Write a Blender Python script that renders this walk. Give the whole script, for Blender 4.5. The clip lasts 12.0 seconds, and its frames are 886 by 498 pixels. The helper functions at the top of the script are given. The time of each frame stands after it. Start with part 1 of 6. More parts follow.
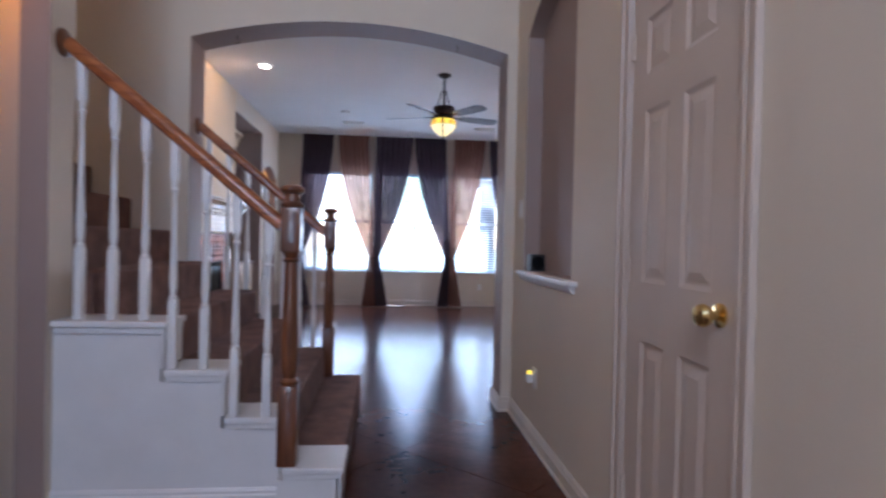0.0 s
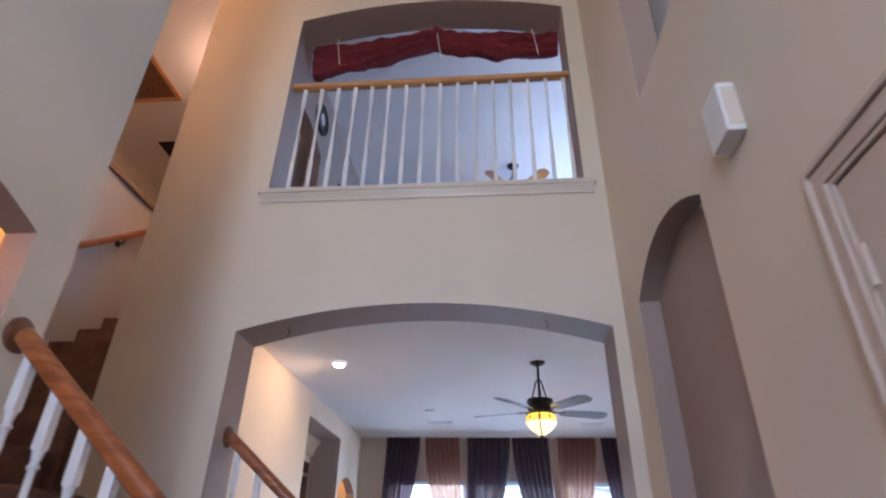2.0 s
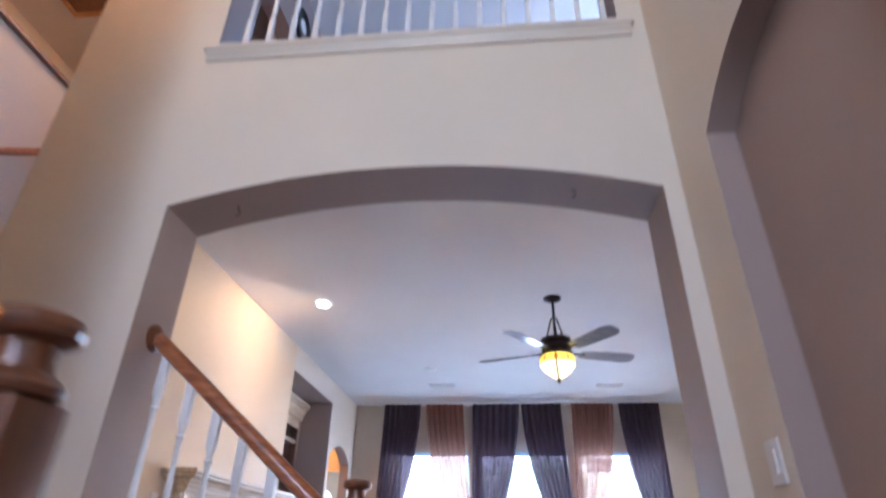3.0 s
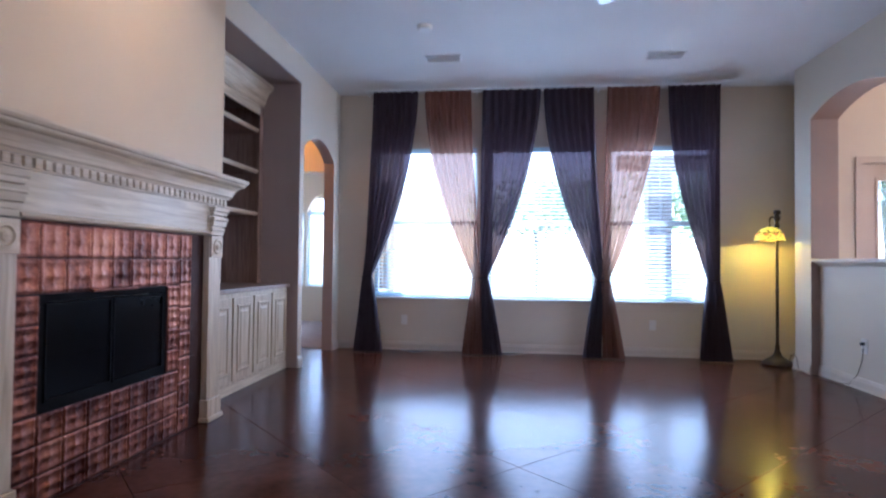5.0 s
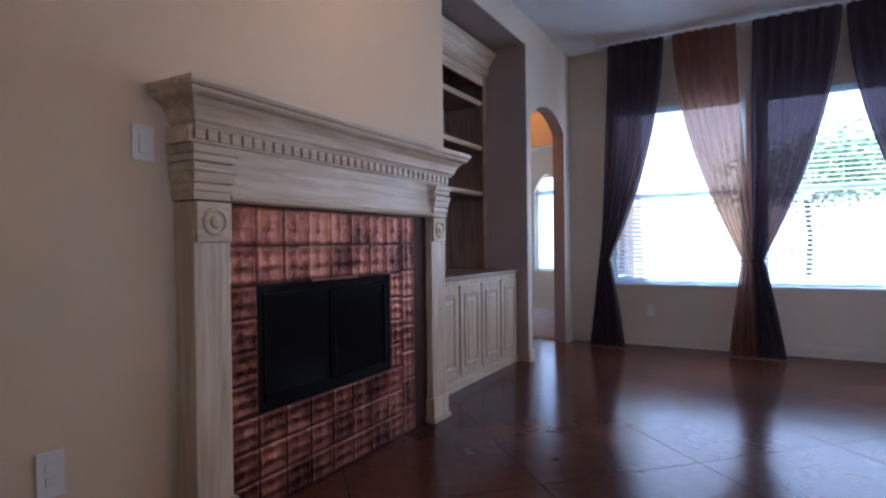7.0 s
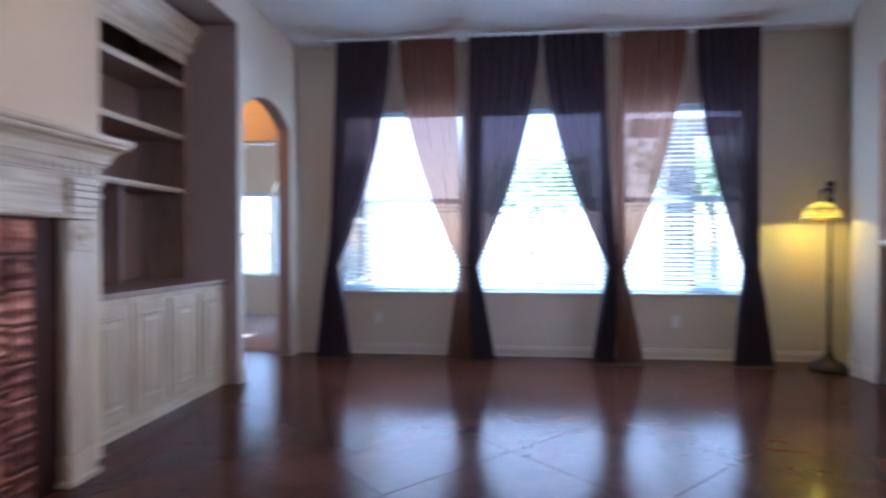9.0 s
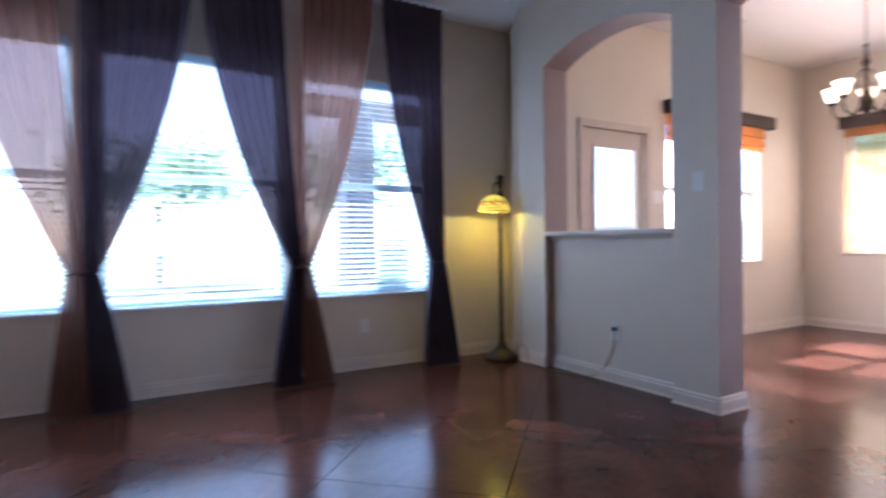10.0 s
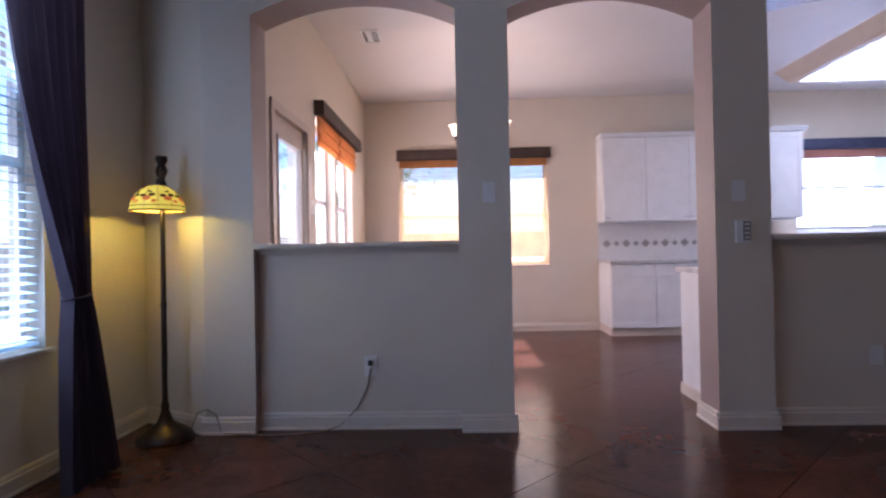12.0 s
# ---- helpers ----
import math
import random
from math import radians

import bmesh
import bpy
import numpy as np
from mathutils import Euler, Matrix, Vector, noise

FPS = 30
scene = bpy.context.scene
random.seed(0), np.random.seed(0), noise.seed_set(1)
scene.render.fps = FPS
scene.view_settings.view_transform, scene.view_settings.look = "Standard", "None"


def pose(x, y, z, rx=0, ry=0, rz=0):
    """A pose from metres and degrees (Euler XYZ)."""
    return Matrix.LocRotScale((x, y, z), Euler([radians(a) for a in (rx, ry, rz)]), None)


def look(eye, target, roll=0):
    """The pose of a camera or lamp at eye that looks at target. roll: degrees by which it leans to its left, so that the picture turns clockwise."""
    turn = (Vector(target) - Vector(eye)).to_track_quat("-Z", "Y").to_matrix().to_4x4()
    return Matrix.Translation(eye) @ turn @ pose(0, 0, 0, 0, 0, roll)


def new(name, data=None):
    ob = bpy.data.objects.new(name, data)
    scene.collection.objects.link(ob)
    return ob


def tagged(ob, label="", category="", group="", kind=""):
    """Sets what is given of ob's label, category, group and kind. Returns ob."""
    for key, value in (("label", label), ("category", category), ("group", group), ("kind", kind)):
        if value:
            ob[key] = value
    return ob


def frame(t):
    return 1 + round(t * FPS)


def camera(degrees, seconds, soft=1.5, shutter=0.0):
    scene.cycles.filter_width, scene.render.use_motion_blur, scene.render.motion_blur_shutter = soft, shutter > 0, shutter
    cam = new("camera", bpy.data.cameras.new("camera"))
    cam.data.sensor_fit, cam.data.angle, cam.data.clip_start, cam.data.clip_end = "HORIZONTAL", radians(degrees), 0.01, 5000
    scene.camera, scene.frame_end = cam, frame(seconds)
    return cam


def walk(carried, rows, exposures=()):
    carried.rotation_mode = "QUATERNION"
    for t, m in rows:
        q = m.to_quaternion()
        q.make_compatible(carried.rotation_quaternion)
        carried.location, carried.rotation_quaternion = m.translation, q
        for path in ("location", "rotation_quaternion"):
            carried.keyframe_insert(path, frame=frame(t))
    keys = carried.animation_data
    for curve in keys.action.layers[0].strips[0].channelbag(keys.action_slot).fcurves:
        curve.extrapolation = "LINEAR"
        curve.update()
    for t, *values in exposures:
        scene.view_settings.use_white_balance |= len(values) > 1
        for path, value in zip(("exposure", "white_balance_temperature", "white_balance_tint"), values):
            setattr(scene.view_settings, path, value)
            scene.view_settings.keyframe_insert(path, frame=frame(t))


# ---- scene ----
cam = camera(77.1, 12.0, soft=2.2, shutter=0.5)
PATH = [
    (0, (0.833, 1.741, 1.157), (1.028, 3.732, 1.135), 1.3),
    (0.3, (0.84, 1.709, 1.212), (0.865, 3.709, 1.211), 1.2),
    (0.5, (0.87, 1.752, 1.272), (0.854, 3.751, 1.354), 1.4),
    (0.8, (0.978, 1.847, 1.317), (0.913, 3.82, 1.634), 1.1),
    (1, (1.01, 1.921, 1.352), (0.934, 3.855, 1.859), 1.1),
    (1.5, (1.001, 2.229, 1.375), (0.878, 4.054, 2.184), 1.3),
    (2, (0.957, 2.644, 1.358), (0.799, 4.385, 2.33), 1.1),
    (2.5, (0.948, 3.106, 1.256), (0.779, 4.829, 2.257), 1.2),
    (3, (0.924, 3.608, 1.161), (0.75, 5.357, 2.115), 0.9),
    (3.3, (0.931, 3.902, 1.114), (0.741, 5.709, 1.95), 0.8),
    (3.5, (0.947, 4.069, 1.108), (0.734, 5.924, 1.825), 0.7),
    (3.7, (0.984, 4.255, 1.073), (0.743, 6.145, 1.682), 0.8),
    (5.5, (0.782, 5.703, 1.041), (0.555, 7.69, 0.998), 0.8),
    (6, (0.683, 5.938, 1.028), (-0.021, 7.81, 1.0), -1.1),
    (6.5, (0.599, 5.973, 1.033), (-0.391, 7.71, 1.018), -0.7),
    (8.5, (0.809, 6.151, 1.082), (0.079, 8.013, 1.066), -0.3),
    (9, (0.874, 6.473, 1.097), (0.669, 8.462, 1.075), 0.0),
    (9.5, (0.768, 6.975, 1.05), (1.172, 8.934, 1.044), -0.6),
    (10, (0.722, 7.607, 1.031), (1.748, 9.323, 1.011), -0.7),
    (10.5, (0.582, 8.209, 1.041), (2.1, 9.51, 1.014), -0.9),
    (11, (0.517, 8.785, 1.018), (2.307, 9.677, 1.006), -1.0),
    (11.5, (0.5, 9.321, 1.028), (2.448, 9.774, 1.029), -1.1),
    (12, (0.553, 9.878, 1.039), (2.552, 9.943, 1.054), -1.1),
]
walk(cam, [(t, look(e, g, r)) for t, e, g, r in PATH], [
    (0, 2.64, 5250, 20), (0.5, 2.97, 5450, 20), (1.5, 2.95, 5400, 20), (2, 3.04, 5350, 20), (3.0, 3.42, 5150, 19), (3.5, 3.3, 5150, 20), (5.5, 2.4, 4950, 18), (6.0, 2.1, 5000, 20), (6.5, 2.02, 5150, 21),
    (8.5, 2.55, 5000, 18), (9.5, 2.46, 4950, 18), (10, 2.25, 4900, 18), (10.5, 1.98, 5000, 20), (11.5, 1.46, 5050, 26), (12, 1.62, 5050, 26)])

# ---- world, sun and daylight ----
SUN_TO = Vector((-0.08, 1.0, 1.02)).normalized()
world = bpy.data.worlds.new("sky")
scene.world = world
world.use_nodes = True
wn = world.node_tree
sky = wn.nodes.new("ShaderNodeTexSky")
sky.sky_type = "NISHITA"
sky.sun_disc = False
sky.sun_elevation = math.asin(SUN_TO.z)
sky.sun_rotation = math.atan2(SUN_TO.x, SUN_TO.y)
wn.links.new(sky.outputs[0], wn.nodes["Background"].inputs[0])
wn.nodes["Background"].inputs[1].default_value = 0.09


def lamp(name, kind, m, power, color=(1, 1, 1), **more):
    data = bpy.data.lights.new(name, kind)
    data.energy, data.color = power, color
    if "size" in more:
        data.shape, data.size, data.size_y = "RECTANGLE", more["size"], more["size_y"]
    if "radius" in more:
        data.shadow_soft_size = more["radius"]
    if "spot" in more:
        data.spot_size, data.spot_blend = radians(more["spot"]), 0.6
    ob = new(name, data)
    ob.matrix_world = m
    return ob


sun = lamp("sun", "SUN", look((0, 0, 0), -SUN_TO), 5.0, (1, 0.96, 0.89))
sun.data.angle = radians(0.5)
for wx, ww, wp in ((-0.1, 1.2, 2.7), (1.27, 1.2, 3.3), (2.61, 1.12, 3.5)):
    lamp("living_window_daylight", "AREA", look((wx, 11.885, 1.51), (wx, 5, 1.0)), wp, (0.71, 0.855, 1.0), size=ww, size_y=1.74)
DXW = 7.87
DAY = (0.80, 0.90, 1.0)
lamp("dining_side_daylight", "AREA", look((6.1, 11.3, 1.6), (6.1, 8, 1.2)), 14.5, (1, 0.76, 0.59), size=1.5, size_y=1.2)
lamp("kitchen_window_daylight", "AREA", look((8.06, 5.0, 1.75), (4, 5.0, 1.4)), 19, (0.66, 0.78, 1.0), size=1.1, size_y=0.9)
lamp("entry_window_daylight", "AREA", look((-0.05, -0.3, 3.5), (1.69, 3.2, 1.9)), 9.2, (1.0, 0.94, 0.88), size=1.2, size_y=2.6)
# Added fill from low behind the camera, brightens the stair's side panel.
lamp("entry_low_fill", "AREA", look((-0.2, -0.57, 1.15), (0.1, 4.2, 0.6)), 2.4, (0.72, 0.86, 1.0), size=0.32, size_y=1.6)
lamp("upper_room_daylight", "AREA", look((3.1, 8.5, 4.7), (-1, 8.0, 5.4)), 5.5, (0.24, 0.55, 1.0), size=2.0, size_y=1.3)
lamp("hall_room_daylight", "AREA", look((-4.9, 13.5, 1.5), (-1, 12.5, 1.2)), 1.6, DAY, size=1.0, size_y=1.6)
lamp("dining_far_daylight", "AREA", look((DXW + 0.04, 9.7, 1.55), (4, 9.7, 1.0)), 14.0, (1, 0.76, 0.54), size=1.9, size_y=1.3)

# ---- materials ----


def nodes_of(name):
    m = bpy.data.materials.new(name)
    m.use_nodes = True
    n = m.node_tree.nodes
    return m, n, m.node_tree.links, n["Principled BSDF"]


def surface(name, color, rough=0.6, metal=0.0, vary=0.06, scale=3.0, grain=60.0, bump=0.08, second=None, coat=0.0, spread=0.5):
    """Paint, plaster or the like: colour that drifts at a large and a small scale, with a fine relief."""
    m, n, l, p = nodes_of(name)
    tc = n.new("ShaderNodeTexCoord")
    big = n.new("ShaderNodeTexNoise")
    big.inputs["Scale"].default_value, big.inputs["Detail"].default_value = scale, 5
    small = n.new("ShaderNodeTexNoise")
    small.inputs["Scale"].default_value, small.inputs["Detail"].default_value = grain, 4
    l.new(tc.outputs["Object"], big.inputs["Vector"])
    l.new(tc.outputs["Object"], small.inputs["Vector"])
    ramp = n.new("ShaderNodeMix")
    ramp.data_type = "RGBA"
    a = second or tuple(c * (1 - vary * 2) for c in color)
    ramp.inputs["A"].default_value = (*a, 1)
    ramp.inputs["B"].default_value = (*color, 1)
    add = n.new("ShaderNodeMath")
    add.operation = "MULTIPLY_ADD"
    add.inputs[1].default_value, add.inputs[2].default_value = 0.3, 0.0
    l.new(small.outputs["Fac"], add.inputs[0])
    mr = n.new("ShaderNodeMapRange")
    mr.inputs["From Min"].default_value, mr.inputs["From Max"].default_value = 0.5 - spread * 0.3, 0.5 + spread * 0.3
    l.new(big.outputs["Fac"], mr.inputs["Value"])
    add2 = n.new("ShaderNodeMath")
    add2.operation, add2.use_clamp = "ADD", True
    sub = n.new("ShaderNodeMath")
    sub.operation = "SUBTRACT"
    sub.inputs[1].default_value = 0.15
    l.new(add.outputs[0], sub.inputs[0])
    l.new(mr.outputs[0], add2.inputs[0])
    l.new(sub.outputs[0], add2.inputs[1])
    l.new(add2.outputs[0], ramp.inputs["Factor"])
    l.new(ramp.outputs["Result"], p.inputs["Base Color"])
    p.inputs["Roughness"].default_value, p.inputs["Metallic"].default_value = rough, metal
    p.inputs["Coat Weight"].default_value = coat
    if bump:
        b = n.new("ShaderNodeBump")
        b.inputs["Strength"].default_value, b.inputs["Distance"].default_value = bump, 0.01
        l.new(small.outputs["Fac"], b.inputs["Height"])
        l.new(b.outputs[0], p.inputs["Normal"])
    return m


def wood(name, dark, light, rough=0.35, axis="X", size=1.0, coat=0.3):
    m, n, l, p = nodes_of(name)
    tc = n.new("ShaderNodeTexCoord")
    mp = n.new("ShaderNodeMapping")
    s = [14 / size] * 3
    s["XYZ".index(axis)] = 1.1 / size
    mp.inputs["Scale"].default_value = s
    no = n.new("ShaderNodeTexNoise")
    no.inputs["Scale"].default_value, no.inputs["Detail"].default_value, no.inputs["Distortion"].default_value = 3, 6, 0.6
    l.new(tc.outputs["Object"], mp.inputs["Vector"])
    l.new(mp.outputs[0], no.inputs["Vector"])
    cr = n.new("ShaderNodeValToRGB")
    cr.color_ramp.elements[0].position, cr.color_ramp.elements[0].color = 0.32, (*dark, 1)
    cr.color_ramp.elements[1].position, cr.color_ramp.elements[1].color = 0.68, (*light, 1)
    l.new(no.outputs["Fac"], cr.inputs["Fac"])
    l.new(cr.outputs[0], p.inputs["Base Color"])
    p.inputs["Roughness"].default_value, p.inputs["Coat Weight"].default_value = rough, coat
    b = n.new("ShaderNodeBump")
    b.inputs["Strength"].default_value, b.inputs["Distance"].default_value = 0.12, 0.004
    l.new(no.outputs["Fac"], b.inputs["Height"])
    l.new(b.outputs[0], p.inputs["Normal"])
    return m


def glow(name, color, strength):
    m, n, l, p = nodes_of(name)
    p.inputs["Base Color"].default_value = (*color, 1)
    p.inputs["Emission Color"].default_value = (*color, 1)
    p.inputs["Emission Strength"].default_value = strength
    return m


def cloth(name, color, through_amount, see=0.0, back=None, clear_tint=None):
    """A sheer: part of the light is scattered through the cloth, part passes between the threads."""
    m, n, l, p = nodes_of(name)
    tc = n.new("ShaderNodeTexCoord")
    no = n.new("ShaderNodeTexNoise")
    no.inputs["Scale"].default_value = 6
    l.new(tc.outputs["Object"], no.inputs["Vector"])
    mix = n.new("ShaderNodeMix")
    mix.data_type = "RGBA"
    mix.inputs["A"].default_value = (*[c * 0.75 for c in color], 1)
    mix.inputs["B"].default_value = (*[min(1, c * 1.2) for c in color], 1)
    l.new(no.outputs["Fac"], mix.inputs["Factor"])
    l.new(mix.outputs["Result"], p.inputs["Base Color"])
    p.inputs["Roughness"].default_value = 0.85
    tr = n.new("ShaderNodeBsdfTranslucent")
    if back:
        tr.inputs["Color"].default_value = (*back, 1)
    else:
        l.new(mix.outputs["Result"], tr.inputs["Color"])
    ms = n.new("ShaderNodeMixShader")
    ms.inputs[0].default_value = through_amount
    l.new(p.outputs[0], ms.inputs[1])
    l.new(tr.outputs[0], ms.inputs[2])
    clear = n.new("ShaderNodeBsdfTransparent")
    clear.inputs["Color"].default_value = (*(clear_tint or [c ** 0.4 for c in color]), 1)
    ms2 = n.new("ShaderNodeMixShader")
    ms2.inputs[0].default_value = see
    l.new(ms.outputs[0], ms2.inputs[1])
    l.new(clear.outputs[0], ms2.inputs[2])
    l.new(ms2.outputs[0], n["Material Output"].inputs[0])
    return m


def stained_concrete(name):
    """Acid-stained, sealed concrete: mottled red-brown, glossy, every slab a little different."""
    m, n, l, p = nodes_of(name)
    geo = n.new("ShaderNodeNewGeometry")
    info = n.new("ShaderNodeObjectInfo")
    n1 = n.new("ShaderNodeTexNoise")
    n1.inputs["Scale"].default_value, n1.inputs["Detail"].default_value, n1.inputs["Distortion"].default_value = 1.7, 8, 0.8
    n2 = n.new("ShaderNodeTexNoise")
    n2.inputs["Scale"].default_value, n2.inputs["Detail"].default_value = 22, 5
    for t in (n1, n2):
        l.new(geo.outputs["Position"], t.inputs["Vector"])
    cr = n.new("ShaderNodeValToRGB")
    e = cr.color_ramp.elements
    e[0].position, e[0].color = 0.28, (0.042, 0.014, 0.009, 1)
    e[1].position, e[1].color = 0.75, (0.13, 0.047, 0.028, 1)
    mid = e.new(0.5)
    mid.color = (0.078, 0.028, 0.017, 1)
    mx = n.new("ShaderNodeMath")
    mx.operation = "MULTIPLY_ADD"
    mx.inputs[1].default_value = 0.3
    l.new(n2.outputs["Fac"], mx.inputs[0])
    sc = n.new("ShaderNodeMath")
    sc.operation = "MULTIPLY_ADD"
    sc.inputs[1].default_value, sc.inputs[2].default_value = 0.85, -0.1
    l.new(n1.outputs["Fac"], sc.inputs[0])
    l.new(sc.outputs[0], mx.inputs[2])
    rnd = n.new("ShaderNodeMath")
    rnd.operation = "MULTIPLY_ADD"
    rnd.inputs[1].default_value = 0.08
    l.new(info.outputs["Random"], rnd.inputs[0])
    l.new(mx.outputs[0], rnd.inputs[2])
    l.new(rnd.outputs[0], cr.inputs["Fac"])
    l.new(cr.outputs[0], p.inputs["Base Color"])
    rr = n.new("ShaderNodeMapRange")
    rr.inputs["To Min"].default_value, rr.inputs["To Max"].default_value = 0.14, 0.22
    l.new(n1.outputs["Fac"], rr.inputs["Value"])
    l.new(rr.outputs[0], p.inputs["Roughness"])
    p.inputs["Specular IOR Level"].default_value = 0.115
    b = n.new("ShaderNodeBump")
    b.inputs["Strength"].default_value, b.inputs["Distance"].default_value = 0.045, 0.012
    n3 = n.new("ShaderNodeTexNoise")
    n3.inputs["Scale"].default_value, n3.inputs["Detail"].default_value = 7, 3
    l.new(geo.outputs["Position"], n3.inputs["Vector"])
    l.new(n3.outputs["Fac"], b.inputs["Height"])
    l.new(b.outputs[0], p.inputs["Normal"])
    return m


def hammered_copper(name):
    """Aged pressed copper: bright and dark patches, each tile a little different."""
    m, n, l, p = nodes_of(name)
    geo = n.new("ShaderNodeNewGeometry")
    info = n.new("ShaderNodeObjectInfo")
    n1 = n.new("ShaderNodeTexNoise")
    n1.inputs["Scale"].default_value, n1.inputs["Detail"].default_value = 55, 5
    n2 = n.new("ShaderNodeTexNoise")
    n2.inputs["Scale"].default_value, n2.inputs["Detail"].default_value = 5, 3
    for t in (n1, n2):
        l.new(geo.outputs["Position"], t.inputs["Vector"])
    a = n.new("ShaderNodeMath")
    a.operation = "MULTIPLY_ADD"
    a.inputs[1].default_value = 0.62
    l.new(n2.outputs["Fac"], a.inputs[0])
    b = n.new("ShaderNodeMath")
    b.operation = "MULTIPLY_ADD"
    b.inputs[1].default_value, b.inputs[2].default_value = 0.09, -0.05
    l.new(info.outputs["Random"], b.inputs[0])
    l.new(b.outputs[0], a.inputs[2])
    c = n.new("ShaderNodeMath")
    c.operation = "MULTIPLY_ADD"
    c.inputs[1].default_value = 0.3
    c.use_clamp = True
    l.new(n1.outputs["Fac"], c.inputs[0])
    l.new(a.outputs[0], c.inputs[2])
    cr = n.new("ShaderNodeValToRGB")
    e = cr.color_ramp.elements
    e[0].position, e[0].color = 0.36, (0.075, 0.018, 0.012, 1)
    e[1].position, e[1].color = 0.66, (0.44, 0.185, 0.11, 1)
    mid = e.new(0.5)
    mid.color = (0.27, 0.095, 0.062, 1)
    l.new(c.outputs[0], cr.inputs["Fac"])
    l.new(cr.outputs[0], p.inputs["Base Color"])
    p.inputs["Metallic"].default_value, p.inputs["Roughness"].default_value = 0.8, 0.4
    bp = n.new("ShaderNodeBump")
    bp.inputs["Strength"].default_value, bp.inputs["Distance"].default_value = 0.2, 0.006
    l.new(n1.outputs["Fac"], bp.inputs["Height"])
    l.new(bp.outputs[0], p.inputs["Normal"])
    return m


def glass(name, tint=(1, 1, 1), rough=0.0):
    m, n, l, p = nodes_of(name)
    p.inputs["Base Color"].default_value = (*tint, 1)
    p.inputs["Transmission Weight"].default_value = 1
    p.inputs["Roughness"].default_value = rough
    p.inputs["IOR"].default_value = 1.1
    return m


PAINT = surface("cream_wall_paint", (0.69, 0.605, 0.485), 0.55, vary=0.025, scale=1.2, grain=140, bump=0.10)
# Wall colour that holds the upper room's blue daylight.
BLUEDAY = surface("daylight_blue_wall", (0.36, 0.53, 0.74), 0.55, vary=0.025, scale=1.2, grain=140, bump=0.10)
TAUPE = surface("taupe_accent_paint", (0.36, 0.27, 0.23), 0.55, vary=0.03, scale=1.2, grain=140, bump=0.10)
TANPAINT = surface("tan_wall_paint", (0.71, 0.56, 0.37), 0.55, vary=0.025, scale=1.2, grain=140, bump=0.10)
CEIL = surface("white_ceiling_paint", (0.78, 0.75, 0.72), 0.8, vary=0.02, scale=1.5, grain=90, bump=0.15)
TRIM = surface("cream_trim_paint", (0.66, 0.58, 0.48), 0.38, vary=0.03, scale=5, grain=80, bump=0.03)
DOORP = surface("tan_door_paint", (0.60, 0.50, 0.41), 0.38, vary=0.03, scale=4, grain=90, bump=0.04)
WHITE = surface("white_enamel", (0.80, 0.79, 0.77), 0.35, vary=0.03, scale=6, grain=60, bump=0.03)
CONCRETE = stained_concrete("stained_concrete")
GROUT = surface("dark_score_line", (0.03, 0.014, 0.01), 0.7)
CARPETG = surface("pale_mauve_carpet", (0.42, 0.36, 0.34), 0.95, vary=0.12, scale=9, grain=320, bump=0.6, spread=0.8)
SLATEB = surface("slate_grey_masonry", (0.20, 0.21, 0.235), 0.8, vary=0.15, scale=7)
PATIO = surface("pale_patio_concrete", (0.52, 0.50, 0.47), 0.85, vary=0.08, scale=1.4, grain=60, bump=0.2)
CARPET = surface("taupe_brown_carpet", (0.27, 0.145, 0.112), 0.95, vary=0.25, scale=9, grain=320, bump=0.7, spread=0.8)
OAK = wood("varnished_oak", (0.20, 0.055, 0.015), (0.42, 0.14, 0.04), 0.32, "X", 1.0, 0.3)
OAKZ = wood("varnished_oak_post", (0.09, 0.03, 0.012), (0.22, 0.08, 0.03), 0.28, "Z", 1.0, 0.5)
OAKL = wood("honey_oak_rail", (0.42, 0.2, 0.07), (0.62, 0.34, 0.14), 0.3, "X", 1.0, 0.4)
ANTIQUE = wood("antiqued_cream_wood", (0.50, 0.375, 0.24), (0.72, 0.595, 0.42), 0.42, "Y", 1.2, 0.15)
ANTIQUEZ = wood("antiqued_cream_wood_upright", (0.46, 0.34, 0.22), (0.68, 0.55, 0.385), 0.42, "Z", 1.2, 0.15)
BOOKWOOD = wood("taupe_glazed_wood", (0.21, 0.125, 0.092), (0.37, 0.245, 0.18), 0.5, "Z", 1.2, 0.1)
COPPER = hammered_copper("embossed_copper")
# Joint colour, dark enough to carry the shade painted beside the right leg.
COPPERD = surface("dark_copper_joint_and_shade", (0.055, 0.017, 0.011), 0.5, 0.7, vary=0.2)
SOOT = surface("black_firebox_metal", (0.008, 0.008, 0.009), 0.75, vary=0.2)
SMOKED = surface("smoked_fire_glass", (0.006, 0.006, 0.007), 0.16, vary=0.1, bump=0.0)
for dark in (SOOT, SMOKED):
    dark.node_tree.nodes["Principled BSDF"].inputs["Specular IOR Level"].default_value = 0.06
BRONZE = surface("dark_bronze", (0.06, 0.042, 0.032), 0.42, 0.75, vary=0.25, scale=12)
BRASS = surface("polished_brass", (0.80, 0.58, 0.22), 0.2, 1.0, vary=0.06, bump=0.02)
PLASTIC = surface("white_plastic", (0.78, 0.76, 0.72), 0.35, vary=0.02, bump=0.0)
BLACKP = surface("black_plastic", (0.02, 0.02, 0.02), 0.4, vary=0.1)
SHEERD = cloth("plum_black_sheer", (0.045, 0.03, 0.045), 0.10, 0.075, (0.08, 0.05, 0.07), (0.42, 0.34, 0.40))
SHEERT = cloth("rust_tan_sheer", (0.18, 0.06, 0.042), 0.30, 0.18, (0.36, 0.20, 0.145), (0.70, 0.52, 0.44))
